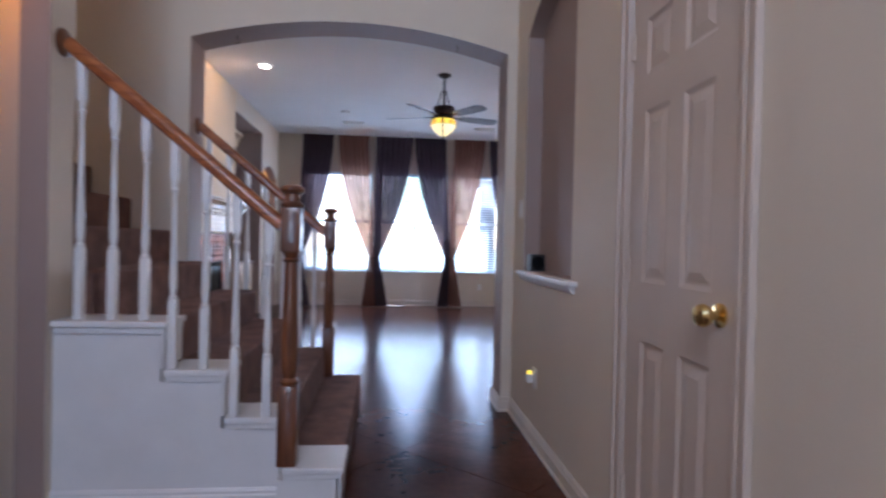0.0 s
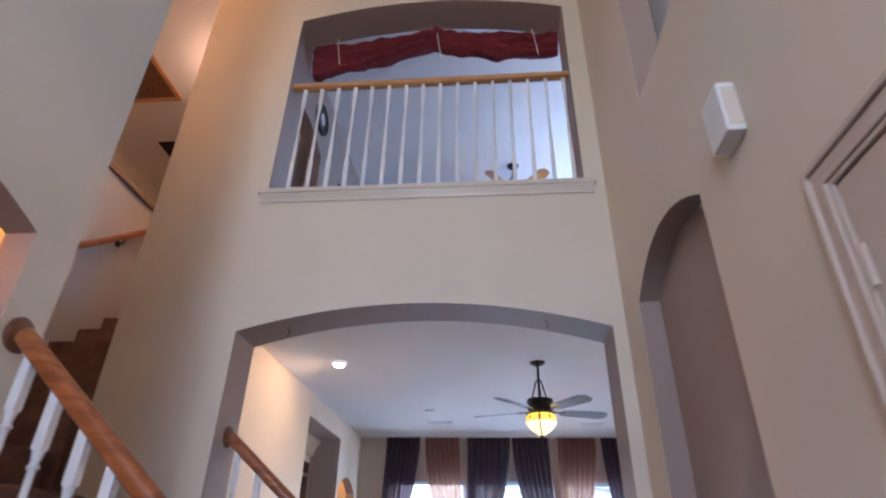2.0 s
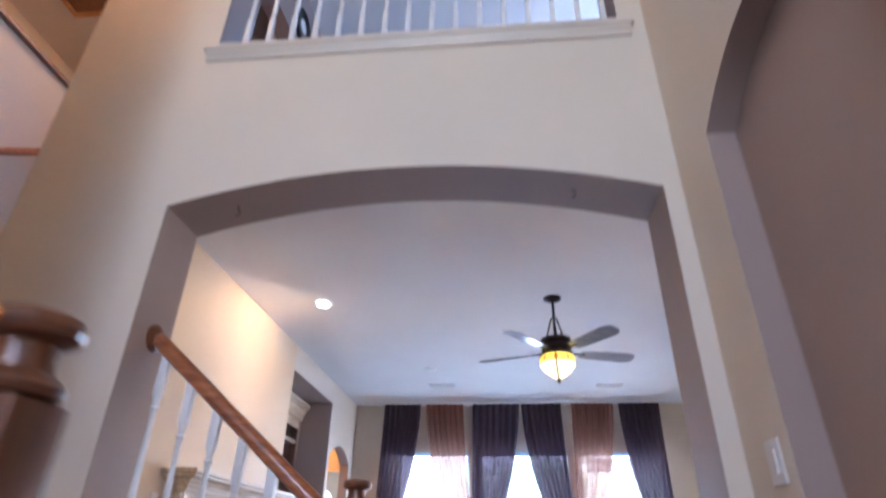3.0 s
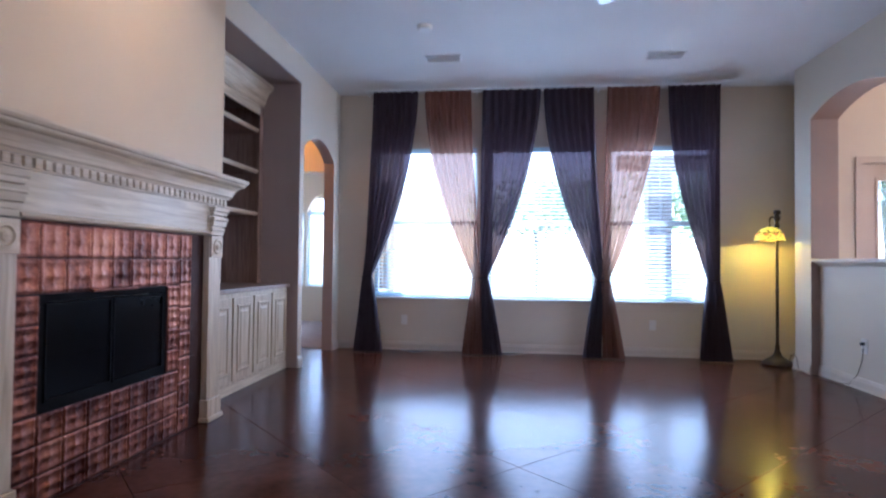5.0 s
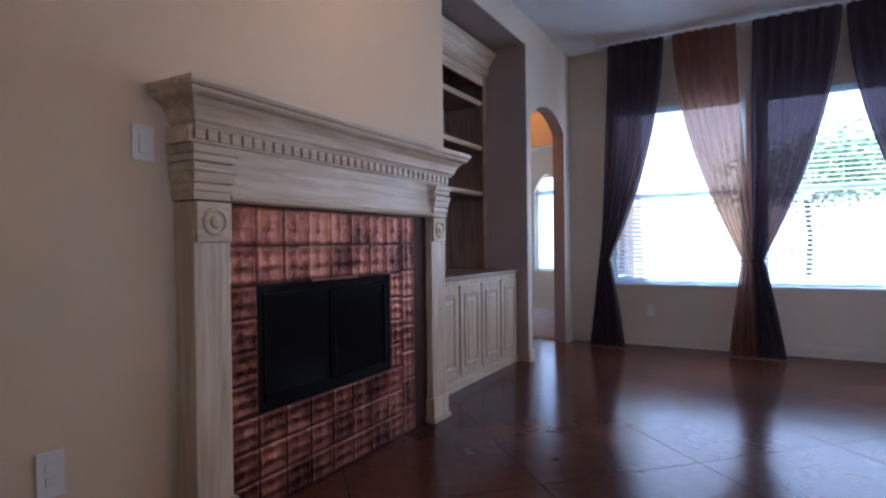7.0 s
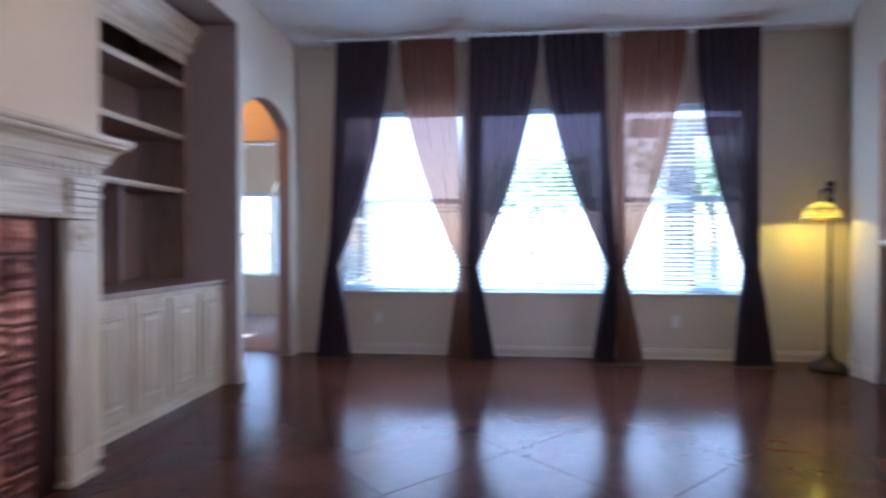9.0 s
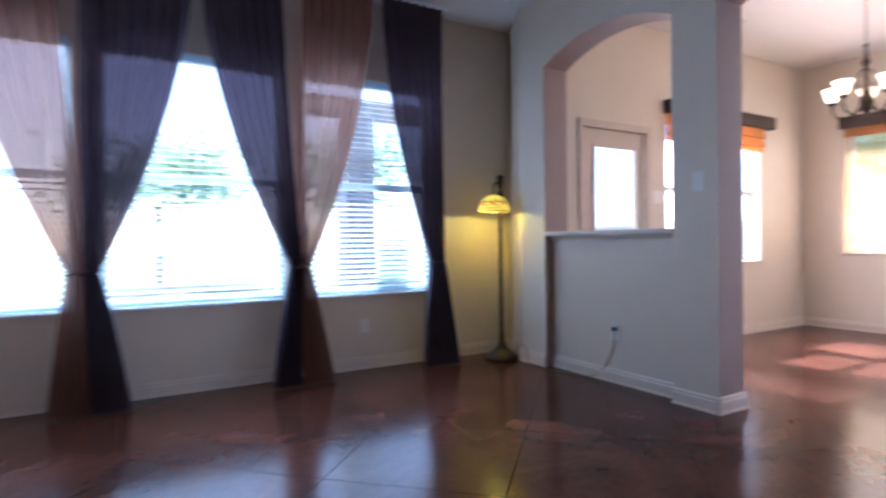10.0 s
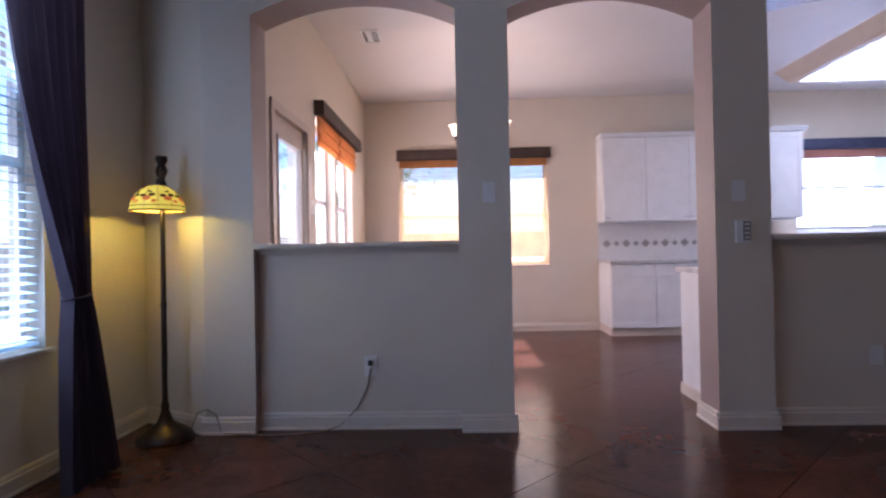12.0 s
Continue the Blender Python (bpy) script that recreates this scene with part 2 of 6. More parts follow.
BURGUNDY = cloth("burgundy_satin", (0.19, 0.02, 0.026), 0.1, 0.0)
# White slats with the sky's blue light put into their colour.
BLINDM = cloth("sky_tinted_white_slat", (0.63, 0.76, 0.87), 0.45, 0.04)
VALANCE = surface("dark_brown_valance", (0.055, 0.032, 0.022), 0.6, vary=0.15, scale=8)
NAVY = surface("navy_valance", (0.05, 0.055, 0.11), 0.7, vary=0.15, scale=8)
BAMBOO = cloth("orange_bamboo_weave", (0.62, 0.31, 0.11), 0.5, 0.08)
BAMBOOL = cloth("pale_gold_bamboo_weave", (0.88, 0.74, 0.50), 0.5, 0.5, None, (1.0, 0.93, 0.82))
AMBER = glow("amber_lit_glass", (1.0, 0.70, 0.06), 0.2)
AMBERHOT = glow("bright_amber_glass", (1.0, 0.80, 0.33), 0.2)
ORANGEG = glow("orange_lit_glass", (0.85, 0.22, 0.03), 0.10)
LEAD = surface("dark_lead_came", (0.10, 0.05, 0.015), 0.5, 0.5)
SCONCEG = glow("amber_alabaster_glass", (1.0, 0.72, 0.30), 0.22)
FROST = glow("frosted_lit_glass", (1.0, 0.74, 0.42), 0.75)
BULB = glow("white_lamp_face", (1.0, 0.86, 0.66), 2.5)
DIFFUSER = glow("fluorescent_diffuser", (0.95, 0.97, 1.0), 1.3)
PANE = glass("window_glass")
GRANITE = surface("pale_countertop", (0.62, 0.60, 0.58), 0.3, vary=0.15, scale=14, grain=220)
TILEW = surface("white_backsplash_tile", (0.74, 0.72, 0.70), 0.25, vary=0.04)
TILEG = surface("grey_accent_tile", (0.36, 0.32, 0.30), 0.3, vary=0.15)
# Pale blue-grey paints the windows' reflection into the blades' colour.
FANBLADE = wood("reflection_grey_blade", (0.30, 0.32, 0.35), (0.46, 0.48, 0.52), 0.2, "X", 1.0, 0.8)
CHROME = surface("brushed_chrome", (0.7, 0.7, 0.72), 0.22, 1.0, vary=0.05)
LAWN = surface("lawn", (0.19, 0.22, 0.12), 0.95, vary=0.3, scale=2, grain=40, bump=0.5)
FENCEW = wood("weathered_fence_boards", (0.40, 0.34, 0.28), (0.56, 0.48, 0.40), 0.8, "Z", 1.0, 0.0)
LEAF = cloth("leaf_green", (0.28, 0.38, 0.22), 0.7, 0.3)
BARK = surface("bark", (0.34, 0.30, 0.25), 0.9, vary=0.3, scale=9, bump=0.6)
BRICKM = surface("brick_red", (0.34, 0.20, 0.15), 0.85, vary=0.2, scale=7)

# ---- mesh helpers ----


def world_of(ob):
    return world_of(ob.parent) @ ob.matrix_basis if ob.parent else ob.matrix_basis.copy()


def part(name, bm, material, parent=None, label="", smooth=False):
    """Links a bmesh as one mesh object, under parent if there is one."""
    bmesh.ops.recalc_face_normals(bm, faces=bm.faces)
    if parent:
        bm.transform(world_of(parent).inverted())
    me = bpy.data.meshes.new(name)
    bm.to_mesh(me)
    bm.free()
    me.materials.append(material)
    if smooth:
        for f in me.polygons:
            f.use_smooth = True
        me.set_sharp_from_angle(angle=radians(38))
    ob = new(name, me)
    ob.parent = parent
    if label:
        ob["label"] = label
    return ob


def thing(name, at, label, category, group="", rz=0):
    ob = new(name)
    ob.empty_display_size = 0.05
    ob.matrix_world = pose(*at, 0, 0, rz)
    return tagged(ob, label, category, group)


def box(bm, x0, x1, y0, y1, z0, z1, bevel=0.0):
    vs = [bm.verts.new(c) for c in ((x0, y0, z0), (x1, y0, z0), (x1, y1, z0), (x0, y1, z0), (x0, y0, z1), (x1, y0, z1), (x1, y1, z1), (x0, y1, z1))]
    fs = [bm.faces.new([vs[i] for i in f]) for f in ((0, 3, 2, 1), (4, 5, 6, 7), (0, 1, 5, 4), (1, 2, 6, 5), (2, 3, 7, 6), (3, 0, 4, 7))]
    if bevel:
        es = {e for f in fs for e in f.edges}
        bmesh.ops.bevel(bm, geom=list(es), offset=bevel, segments=2, affect="EDGES", profile=0.6)
    return vs


def boxed(*a, bevel=0.0):
    bm = bmesh.new()
    box(bm, *a, bevel=bevel)
    return bm


def lathe(bm, profile, c=(0, 0, 0), seg=24, m=None):
    """Turns (radius, height) pairs round the z axis through c."""
    rings = []
    for r, z in profile:
        ring = []
        for i in range(seg):
            a = 2 * math.pi * i / seg
            v = Vector((r * math.cos(a), r * math.sin(a), z))
            if m:
                v = m @ v
            ring.append(bm.verts.new(v + Vector(c)))
        rings.append(ring)
    for a, b in zip(rings, rings[1:]):
        for i in range(seg):
            bm.faces.new((a[i], a[(i + 1) % seg], b[(i + 1) % seg], b[i]))
    for ring in (rings[0], rings[-1]):
        bm.faces.new(ring)


def turned(profile, c=(0, 0, 0), seg=24, m=None):
    bm = bmesh.new()
    lathe(bm, profile, c, seg, m)
    return bm


def tube(bm, pts, r, seg=10):
    """A round bar along points."""
    pts = [Vector(p) for p in pts]
    rings = []
    for i, p in enumerate(pts):
        d = (pts[min(i + 1, len(pts) - 1)] - pts[max(i - 1, 0)]).normalized()
        u = d.orthogonal().normalized() if abs(d.z) > 0.99 else d.cross(Vector((0, 0, 1))).normalized()
        w = d.cross(u)
        rings.append([bm.verts.new(p + (u * math.cos(2 * math.pi * k / seg) + w * math.sin(2 * math.pi * k / seg)) * r) for k in range(seg)])
    for a, b in zip(rings, rings[1:]):
        for k in range(seg):
            bm.faces.new((a[k], a[(k + 1) % seg], b[(k + 1) % seg], b[k]))
    bm.faces.new(rings[0]), bm.faces.new(rings[-1])


def extrude_profile(bm, profile, p0, p1, out):
    """Sweeps (outward, up) pairs from p0 to p1; out is the outward direction."""
    p0, p1, out = Vector(p0), Vector(p1), Vector(out)
    a = [bm.verts.new(p0 + out * u + Vector((0, 0, w))) for u, w in profile]
    b = [bm.verts.new(p1 + out * u + Vector((0, 0, w))) for u, w in profile]
    k = len(profile)
    for i in range(k):
        bm.faces.new((a[i], a[(i + 1) % k], b[(i + 1) % k], b[i]))
    bm.faces.new(a), bm.faces.new(list(reversed(b)))


def wall(name, axis, pos, thick, a0, a1, z0, z1, holes=(), mat=None, label="cream painted plaster wall", reveal=None):
    """A wall in the plane axis = pos .. pos + thick that runs from a0 to a1; holes are (a, b, bottom, spring, rise)."""
    bm = bmesh.new()
    cuts = {a0, a1}
    for h in holes:
        n = 24 if h[4] else 1
        cuts |= {h[0] + (h[1] - h[0]) * i / n for i in range(n + 1)}
    cuts = sorted(c for c in cuts if a0 - 1e-6 <= c <= a1 + 1e-6)

    def P(a, d, z):
        return (pos + d, a, z) if axis == "x" else (a, pos + d, z)

    def quad(*c):
        bm.faces.new([bm.verts.new(v) for v in c])

    def top(h, a):
        u = (2 * a - h[0] - h[1]) / (h[1] - h[0])
        return h[3] + h[4] * (1 - u * u)

    for a, b in zip(cuts, cuts[1:]):
        mid = (a + b) / 2
        spans, low = [], (z0, z0)
        for h in sorted((h for h in holes if h[0] < mid < h[1]), key=lambda q: q[2]):
            if h[2] > z0 + 1e-6:
                spans.append((*low, h[2], h[2]))
            low = (top(h, a), top(h, b))
        spans.append((*low, z1, z1))
        for la, lb, ha, hb in spans:
            quad(P(a, 0, la), P(b, 0, lb), P(b, 0, hb), P(a, 0, ha))
            quad(P(a, thick, la), P(b, thick, lb), P(b, thick, hb), P(a, thick, ha))
            quad(P(a, 0, la), P(b, 0, lb), P(b, thick, lb), P(a, thick, la))
            quad(P(a, 0, ha), P(b, 0, hb), P(b, thick, hb), P(a, thick, ha))
    for h in holes:
        for a in h[:2]:
            quad(P(a, 0, h[2]), P(a, thick, h[2]), P(a, thick, h[3]), P(a, 0, h[3]))
    for a in (a0, a1):
        quad(P(a, 0, z0), P(a, thick, z0), P(a, thick, z1), P(a, 0, z1))
    bmesh.ops.remove_doubles(bm, verts=bm.verts, dist=1e-5)
    ob = part(name, bm, mat or PAINT)
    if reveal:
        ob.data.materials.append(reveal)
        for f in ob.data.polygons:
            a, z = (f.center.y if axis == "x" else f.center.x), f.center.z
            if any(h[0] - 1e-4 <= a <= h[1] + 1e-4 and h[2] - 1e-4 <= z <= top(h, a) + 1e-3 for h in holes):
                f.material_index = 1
    return tagged(ob, label, "wall", "", "structure")


def slab(name, x0, x1, y0, y1, z0, z1, mat, label, category):
    return tagged(part(name, boxed(x0, x1, y0, y1, z0, z1), mat), label, category, "", "structure")


BASE = [(0, 0), (0.022, 0), (0.022, 0.012), (0.016, 0.016), (0.016, 0.07), (0.011, 0.078), (0.011, 0.088), (0.005, 0.1), (0, 0.1)]


def baseboard(p0, p1, out):
    bm = bmesh.new()
    extrude_profile(bm, BASE, p0, p1, out)
    return tagged(part("baseboard", bm, TRIM), "cream painted stepped wooden baseboard along the wall", "baseboard", "", "structure")


# ---- the large structure ----
WX, WY = 1.695, 5.53            # foyer's side wall and the face of the arch wall
LW = -1.15                      # living room's fireplace wall
RW = 3.79                       # living room's colonnade wall
NY = 11.90                      # window wall
DX, DY = 7.87, 11.135           # dining room's far and side walls
F2 = 3.40                       # upper floor
C1, C2 = 3.05, 5.84             # ceilings

slab("floor", -3.4, 8.0, -0.7, 12.05, -0.149, -0.021, GROUT, "concrete floor slab under the stained top", "floor")
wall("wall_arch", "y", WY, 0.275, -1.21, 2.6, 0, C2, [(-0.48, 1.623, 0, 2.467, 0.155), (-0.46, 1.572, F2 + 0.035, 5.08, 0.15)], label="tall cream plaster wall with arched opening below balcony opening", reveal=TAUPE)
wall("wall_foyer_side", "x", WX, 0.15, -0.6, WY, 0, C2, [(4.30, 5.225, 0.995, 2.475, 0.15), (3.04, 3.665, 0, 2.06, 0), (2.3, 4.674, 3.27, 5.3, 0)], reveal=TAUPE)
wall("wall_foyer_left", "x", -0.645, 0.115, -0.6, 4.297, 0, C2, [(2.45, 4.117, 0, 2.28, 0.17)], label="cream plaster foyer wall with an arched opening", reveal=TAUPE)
wall("wall_entry", "y", -0.75, 0.15, -3.4, 2.6, 0, C2, [(-0.38, -0.02, 0.25, 2.05, 0), (-0.3, 1.5, 2.5, 5.3, 0)])
# White instead of cream puts the opening's brightness into the wall colour.
wall("wall_niche_back", "x", 2.02, 0.1, 2.0, WY, 0, C2, mat=CEIL, label="wall behind the plant ledge, white standing in for daylight")
slab("niche_back", WX + 0.10, 2.02, 4.2, 5.4, 0.9, 2.9, TAUPE, "taupe painted back of the arched niche", "wall")
wall("wall_closet_near", "y", 2.7, 0.1, WX + 0.15, 2.02, 0, 3.26)
slab("plant_ledge", WX + 0.15, 2.02, 2.0, WY, 3.17, 3.266, PAINT, "cream plaster plant ledge above the closet", "ledge")
wall("wall_niche_end", "y", 2.1, 0.1, WX + 0.15, 2.02, 3.266, C2)
slab("ceiling_foyer", -4.0, 2.6, -0.8, WY, C2, C2 + 0.15, CEIL, "white painted ceiling high above the foyer", "ceiling")
# side room seen through the foyer's arch, and the stair well
wall("wall_side_room", "y", 4.27, 0.027, -4.0, -0.645, 0, C2)
wall("wall_side_room_far", "x", -3.4, 0.15, -0.6, 4.27, 0, 2.75)
slab("ceiling_side_room", -3.3, -0.645, -0.6, 4.27, 2.75, 2.9, CEIL, "white ceiling of the side room", "ceiling")
wall("wall_stair_guard", "x", -2.62, 0.12, 4.297, 9.0, 0, 4.45, label="cream plaster half wall beside the upper stairs")
slab("trim_guard_cap", -2.66, -2.46, 4.297, 9.0, 4.45, 4.485, BOOKWOOD, "brown stained wooden cap on the half wall", "trim")
wall("wall_upper_hall", "x", -3.85, 0.15, 4.297, 10.0, F2, C2)
wall("wall_upper_hall_end", "y", 9.0, 0.12, -3.7, -1.3, 0, C2)
slab("ceiling_upper_hall", -4.0, -1.0, WY - 0.001, 9.2, C2 + 0.002, C2 + 0.15, CEIL, "ceiling of the upper hall", "ceiling")
slab("floor_upper_hall", -3.7, -2.62, 4.297, 9.0, F2 - 0.25, F2, CARPET, "brown carpet in the upper hall", "floor")
slab("floor_stair_top", -2.5, -1.3, 7.55, 9.0, F2 - 0.25, F2 - 0.002, CARPET, "brown carpet at the top of the stairs", "floor")
wall("wall_stair_inner", "x", -1.30, 0.13, WY + 0.275, 9.0, 0, C2, [(6.25, 7.15, F2 + 0.03, 5.02, 0.1)])
# living room
wall("wall_fireplace", "x", LW - 0.02, 0.02, 5.805, 9.109, 0, C1, [(7.43, 8.47, 0.30, 0.96, 0)], mat=TANPAINT, label="warm tan plaster wall behind the mantelpiece")
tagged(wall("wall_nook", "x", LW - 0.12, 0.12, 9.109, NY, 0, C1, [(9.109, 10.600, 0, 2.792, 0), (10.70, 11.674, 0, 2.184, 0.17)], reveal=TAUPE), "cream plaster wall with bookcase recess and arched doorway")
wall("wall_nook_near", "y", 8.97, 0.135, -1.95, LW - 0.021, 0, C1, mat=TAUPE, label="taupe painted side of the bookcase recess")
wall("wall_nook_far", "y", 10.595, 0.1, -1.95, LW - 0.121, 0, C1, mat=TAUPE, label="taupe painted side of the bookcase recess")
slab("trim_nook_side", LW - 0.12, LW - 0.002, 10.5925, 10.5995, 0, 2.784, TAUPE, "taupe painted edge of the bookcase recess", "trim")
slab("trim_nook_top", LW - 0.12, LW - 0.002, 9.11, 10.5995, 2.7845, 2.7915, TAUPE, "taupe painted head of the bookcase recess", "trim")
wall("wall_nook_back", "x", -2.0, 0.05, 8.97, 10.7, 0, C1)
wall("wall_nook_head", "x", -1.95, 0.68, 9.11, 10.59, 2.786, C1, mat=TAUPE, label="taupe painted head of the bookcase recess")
WINS = ((-0.72, 0.52), (0.655, 1.885), (2.03, 3.185))
wall("wall_window", "y", NY, 0.16, -1.3, 4.30, 0, C1, [(a, b, 0.62, 2.40, 0) for a, b in WINS], label="cream plaster wall with three wide windows")
slab("ceiling_corner", RW + 0.121, 4.3, 11.398, NY + 0.1, C1 + 0.002, C1 + 0.12, CEIL, "white ceiling over the corner", "ceiling")
slab("ceiling_living", LW - 0.021, RW + 0.12, 5.79, NY + 0.1, C1, C1 + 0.12, CEIL, "white painted living room ceiling", "ceiling")
wall("wall_living_south", "y", WY + 0.02, 0.25, 2.6, RW + 0.2, 0, C1)
# colonnade between living and dining
A1, P1, A2, P2 = (9.891, 11.10), (9.585, 9.891), (8.417, 9.585), (8.10, 8.417)
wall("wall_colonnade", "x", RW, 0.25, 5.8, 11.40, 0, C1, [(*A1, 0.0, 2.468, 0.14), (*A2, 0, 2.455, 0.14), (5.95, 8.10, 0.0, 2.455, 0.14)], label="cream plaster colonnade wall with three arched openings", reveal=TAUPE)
wall("wall_half_dining", "x", RW + 0.08, 0.12, *A1, 0, 1.05, label="low cream plaster half wall under the arch")
wall("wall_half_kitchen", "x", RW + 0.08, 0.12, 5.95, 8.10, 0, 1.05, label="low cream plaster half wall before the kitchen")
bm = bmesh.new()
vs = [bm.verts.new(c) for c in ((RW, 11.40, 0), (4.05, 11.90, 0), (4.3, 11.90, 0), (4.3, 11.40, 0), (RW, 11.40, C1), (4.05, 11.90, C1), (4.3, 11.90, C1), (4.3, 11.40, C1))]
for f in ((0, 1, 5, 4), (1, 2, 6, 5), (2, 3, 7, 6), (3, 0, 4, 7)):
    bm.faces.new([vs[i] for i in f])
tagged(part("wall_angled", bm, PAINT), "short angled cream plaster wall in the corner", "wall", "", "structure")
# dining room and kitchen
DW = ((8.73, 9.67), (9.75, 10.68))
wall("wall_dining_far", "x", DX, 0.16, 3.4, DY + 0.16, 0, C1, [(*DW[0], 0.865, 2.25, 0), (*DW[1], 0.865, 2.25, 0), (4.1, 5.53, 1.21, 2.39, 0)])
DS = ((5.37, 6.10), (6.20, 6.98))
wall("wall_dining_side", "y", DY, 0.16, RW + 0.25, DX, 0, C1, [(4.27, 5.07, 0, 2.04, 0), (*DS[0], 0.80, 2.25, 0), (*DS[1], 0.80, 2.25, 0)])
wall("wall_kitchen_end", "y", 3.4, 0.15, RW + 0.2, DX, 0, C1)
wall("wall_kitchen_side", "x", RW + 0.1, 0.12, 3.4, 5.8, 0, C1)
slab("ceiling_dining", RW + 0.121, DX + 0.1, 3.4, DY + 0.1, C1 + 0.003, C1 + 0.12, CEIL, "white painted dining room ceiling", "ceiling")
# upper room behind the balcony
slab("floor_upper_room", -1.17, 3.4, 5.806, 10.6, C1 + 0.12, F2 + 0.03, CARPET, "carpeted floor of the upper room", "floor")
# Taupe here also darkens the wall for the shade it stands in.
wall("wall_upper_left", "x", -0.907, 0.15, 5.806, 10.6, F2 + 0.03, C2, [(6.25, 7.15, F2 + 0.03, 5.02, 0.1)], mat=TAUPE, label="taupe side wall of the upper room, its shade put into the colour")
# Blue daylight is painted into this wall's colour.
wall("wall_upper_back", "y", 10.6, 0.15, -1.05, 3.5, F2 + 0.03, C2, mat=BLUEDAY, label="back wall of the upper room, blue daylight put into its colour")
wall("wall_upper_right", "x", 3.4, 0.15, 5.806, 10.6, F2 + 0.03, C2, [(7.4, 9.6, 4.1, 5.4, 0)])
slab("ceiling_upper_room", -1.05, 3.5, WY + 0.276, 10.7, C2 + 0.002, C2 + 0.15, CEIL, "white ceiling of the upper room", "ceiling")
# bedroom seen through the arched hall
wall("wall_hall_room_far", "y", 14.6, 0.15, -6.0, -1.1, 0, C1, [(-3.16, -2.6, 0.6, 1.86, 0), (-2.56, -2.12, 0.6, 1.88, 0.28)])
wall("wall_hall_room_left", "x", -6.0, 0.15, 9.0, 14.6, 0, C1)
wall("wall_hall_room_right", "x", -1.27, 0.12, NY + 0.16, 14.6, 0, C1, [(12.7, 14.3, 0.55, 2.3, 0)])
wall("wall_vestibule", "y", 11.87, 0.12, -2.83, -1.271, 0, C1, [(-2.45, -1.276, 0, 2.12, 0)])
wall("wall_vestibule_left", "x", -2.95, 0.12, 10.821, 11.99, 0, C1)
wall("wall_hall_room_near", "y", 10.72, 0.1, -5.9, -1.95, 0, C1)
slab("floor_hall_room", -6.0, -1.15, 11.84, 14.7, -0.149, 0.006, CARPETG, "pale carpet in the room beyond the arch", "floor")
slab("ceiling_hall_room", -6.0, LW - 0.12, 10.59, 14.7, C1 - 0.2, C1 - 0.1, CEIL, "ceiling of the room beyond the arch", "ceiling")

for a in (((WX, 3.74, 0), (WX, WY, 0), (-1, 0, 0)), ((WX, -0.5, 0), (WX, 2.97, 0), (-1, 0, 0)), ((1.623, WY, 0), (WX, WY, 0), (0, -1, 0)),
          ((1.623, WY - 0.02, 0), (1.623, 5.825, 0), (-1, 0, 0)),
          ((LW, 5.805, 0), (LW, 7.16, 0), (1, 0, 0)), ((LW, 10.592, 0), (LW, 10.70, 0), (1, 0, 0)), ((LW, 11.674, 0), (LW, NY, 0), (1, 0, 0)),
          ((LW, NY, 0), (4.05, NY, 0), (0, -1, 0)), ((4.05, NY, 0), (RW, 11.40, 0), (-0.887, 0.461, 0)), ((RW, 11.10, 0), (RW, 11.42, 0), (-1, 0, 0)),
          ((RW + 0.08, A1[0], 0), (RW + 0.08, A1[1], 0), (-1, 0, 0)), ((RW, P1[0] - 0.02, 0), (RW, P1[1], 0), (-1, 0, 0)),
          ((RW - 0.02, P1[0], 0), (RW + 0.27, P1[0], 0), (0, -1, 0)), ((RW - 0.02, P2[1], 0), (RW + 0.27, P2[1], 0), (0, 1, 0)),
          ((RW, P2[0] - 0.02, 0), (RW, P2[1] + 0.02, 0), (-1, 0, 0)), ((RW + 0.08, 5.95, 0), (RW + 0.08, 8.10, 0), (-1, 0, 0)),
          ((DX, 8.13, 0), (DX, DY, 0), (-1, 0, 0)), ((5.13, DY, 0), (DX, DY, 0), (0, -1, 0)),
          ((2.6, 5.8, 0), (RW, 5.8, 0), (0, 1, 0))):
    baseboard(*a)
for y0, y1 in (A1, (5.95, 8.10)):
    bm = bmesh.new()
    box(bm, RW - 0.01, RW + 0.26, y0 + 0.002, y1 - 0.002, 1.085, 1.112, bevel=0.004)
    extrude_profile(bm, [(0, 0), (0.012, 0), (0.022, 0.014), (0.05, 0.034), (0.05, 0.04), (0, 0.04)], (RW + 0.08, y0, 1.045), (RW + 0.08, y1, 1.045), (-1, 0, 0))
    tagged(part("trim_ledge", bm, TRIM), "cream painted wooden ledge capping the half wall", "ledge", "", "structure")
# outdoors
slab("ground", -150, 150, -150, 150, -0.5, -0.15, LAWN, "green lawn all around the house", "ground")

slab("pavement_patio", -0.9, 14.0, 12.07, 18.5, -0.149, -0.06, PATIO, "pale concrete patio behind the house", "patio")

# ---- foyer: staircase and railings ----
RISE, RUN, NOSE = 0.2, 0.247, 0.655


def stepped(outline, y0, y1):
    bm = bmesh.new()
    a, b = ([bm.verts.new((x, y, z)) for x, z in outline] for y in (y0, y1))
    bm.faces.new(a), bm.faces.new(list(reversed(b)))
    for i in range(len(a)):
        j = (i + 1) % len(a)
        bm.faces.new((a[i], a[j], b[j], b[i]))
    return bm


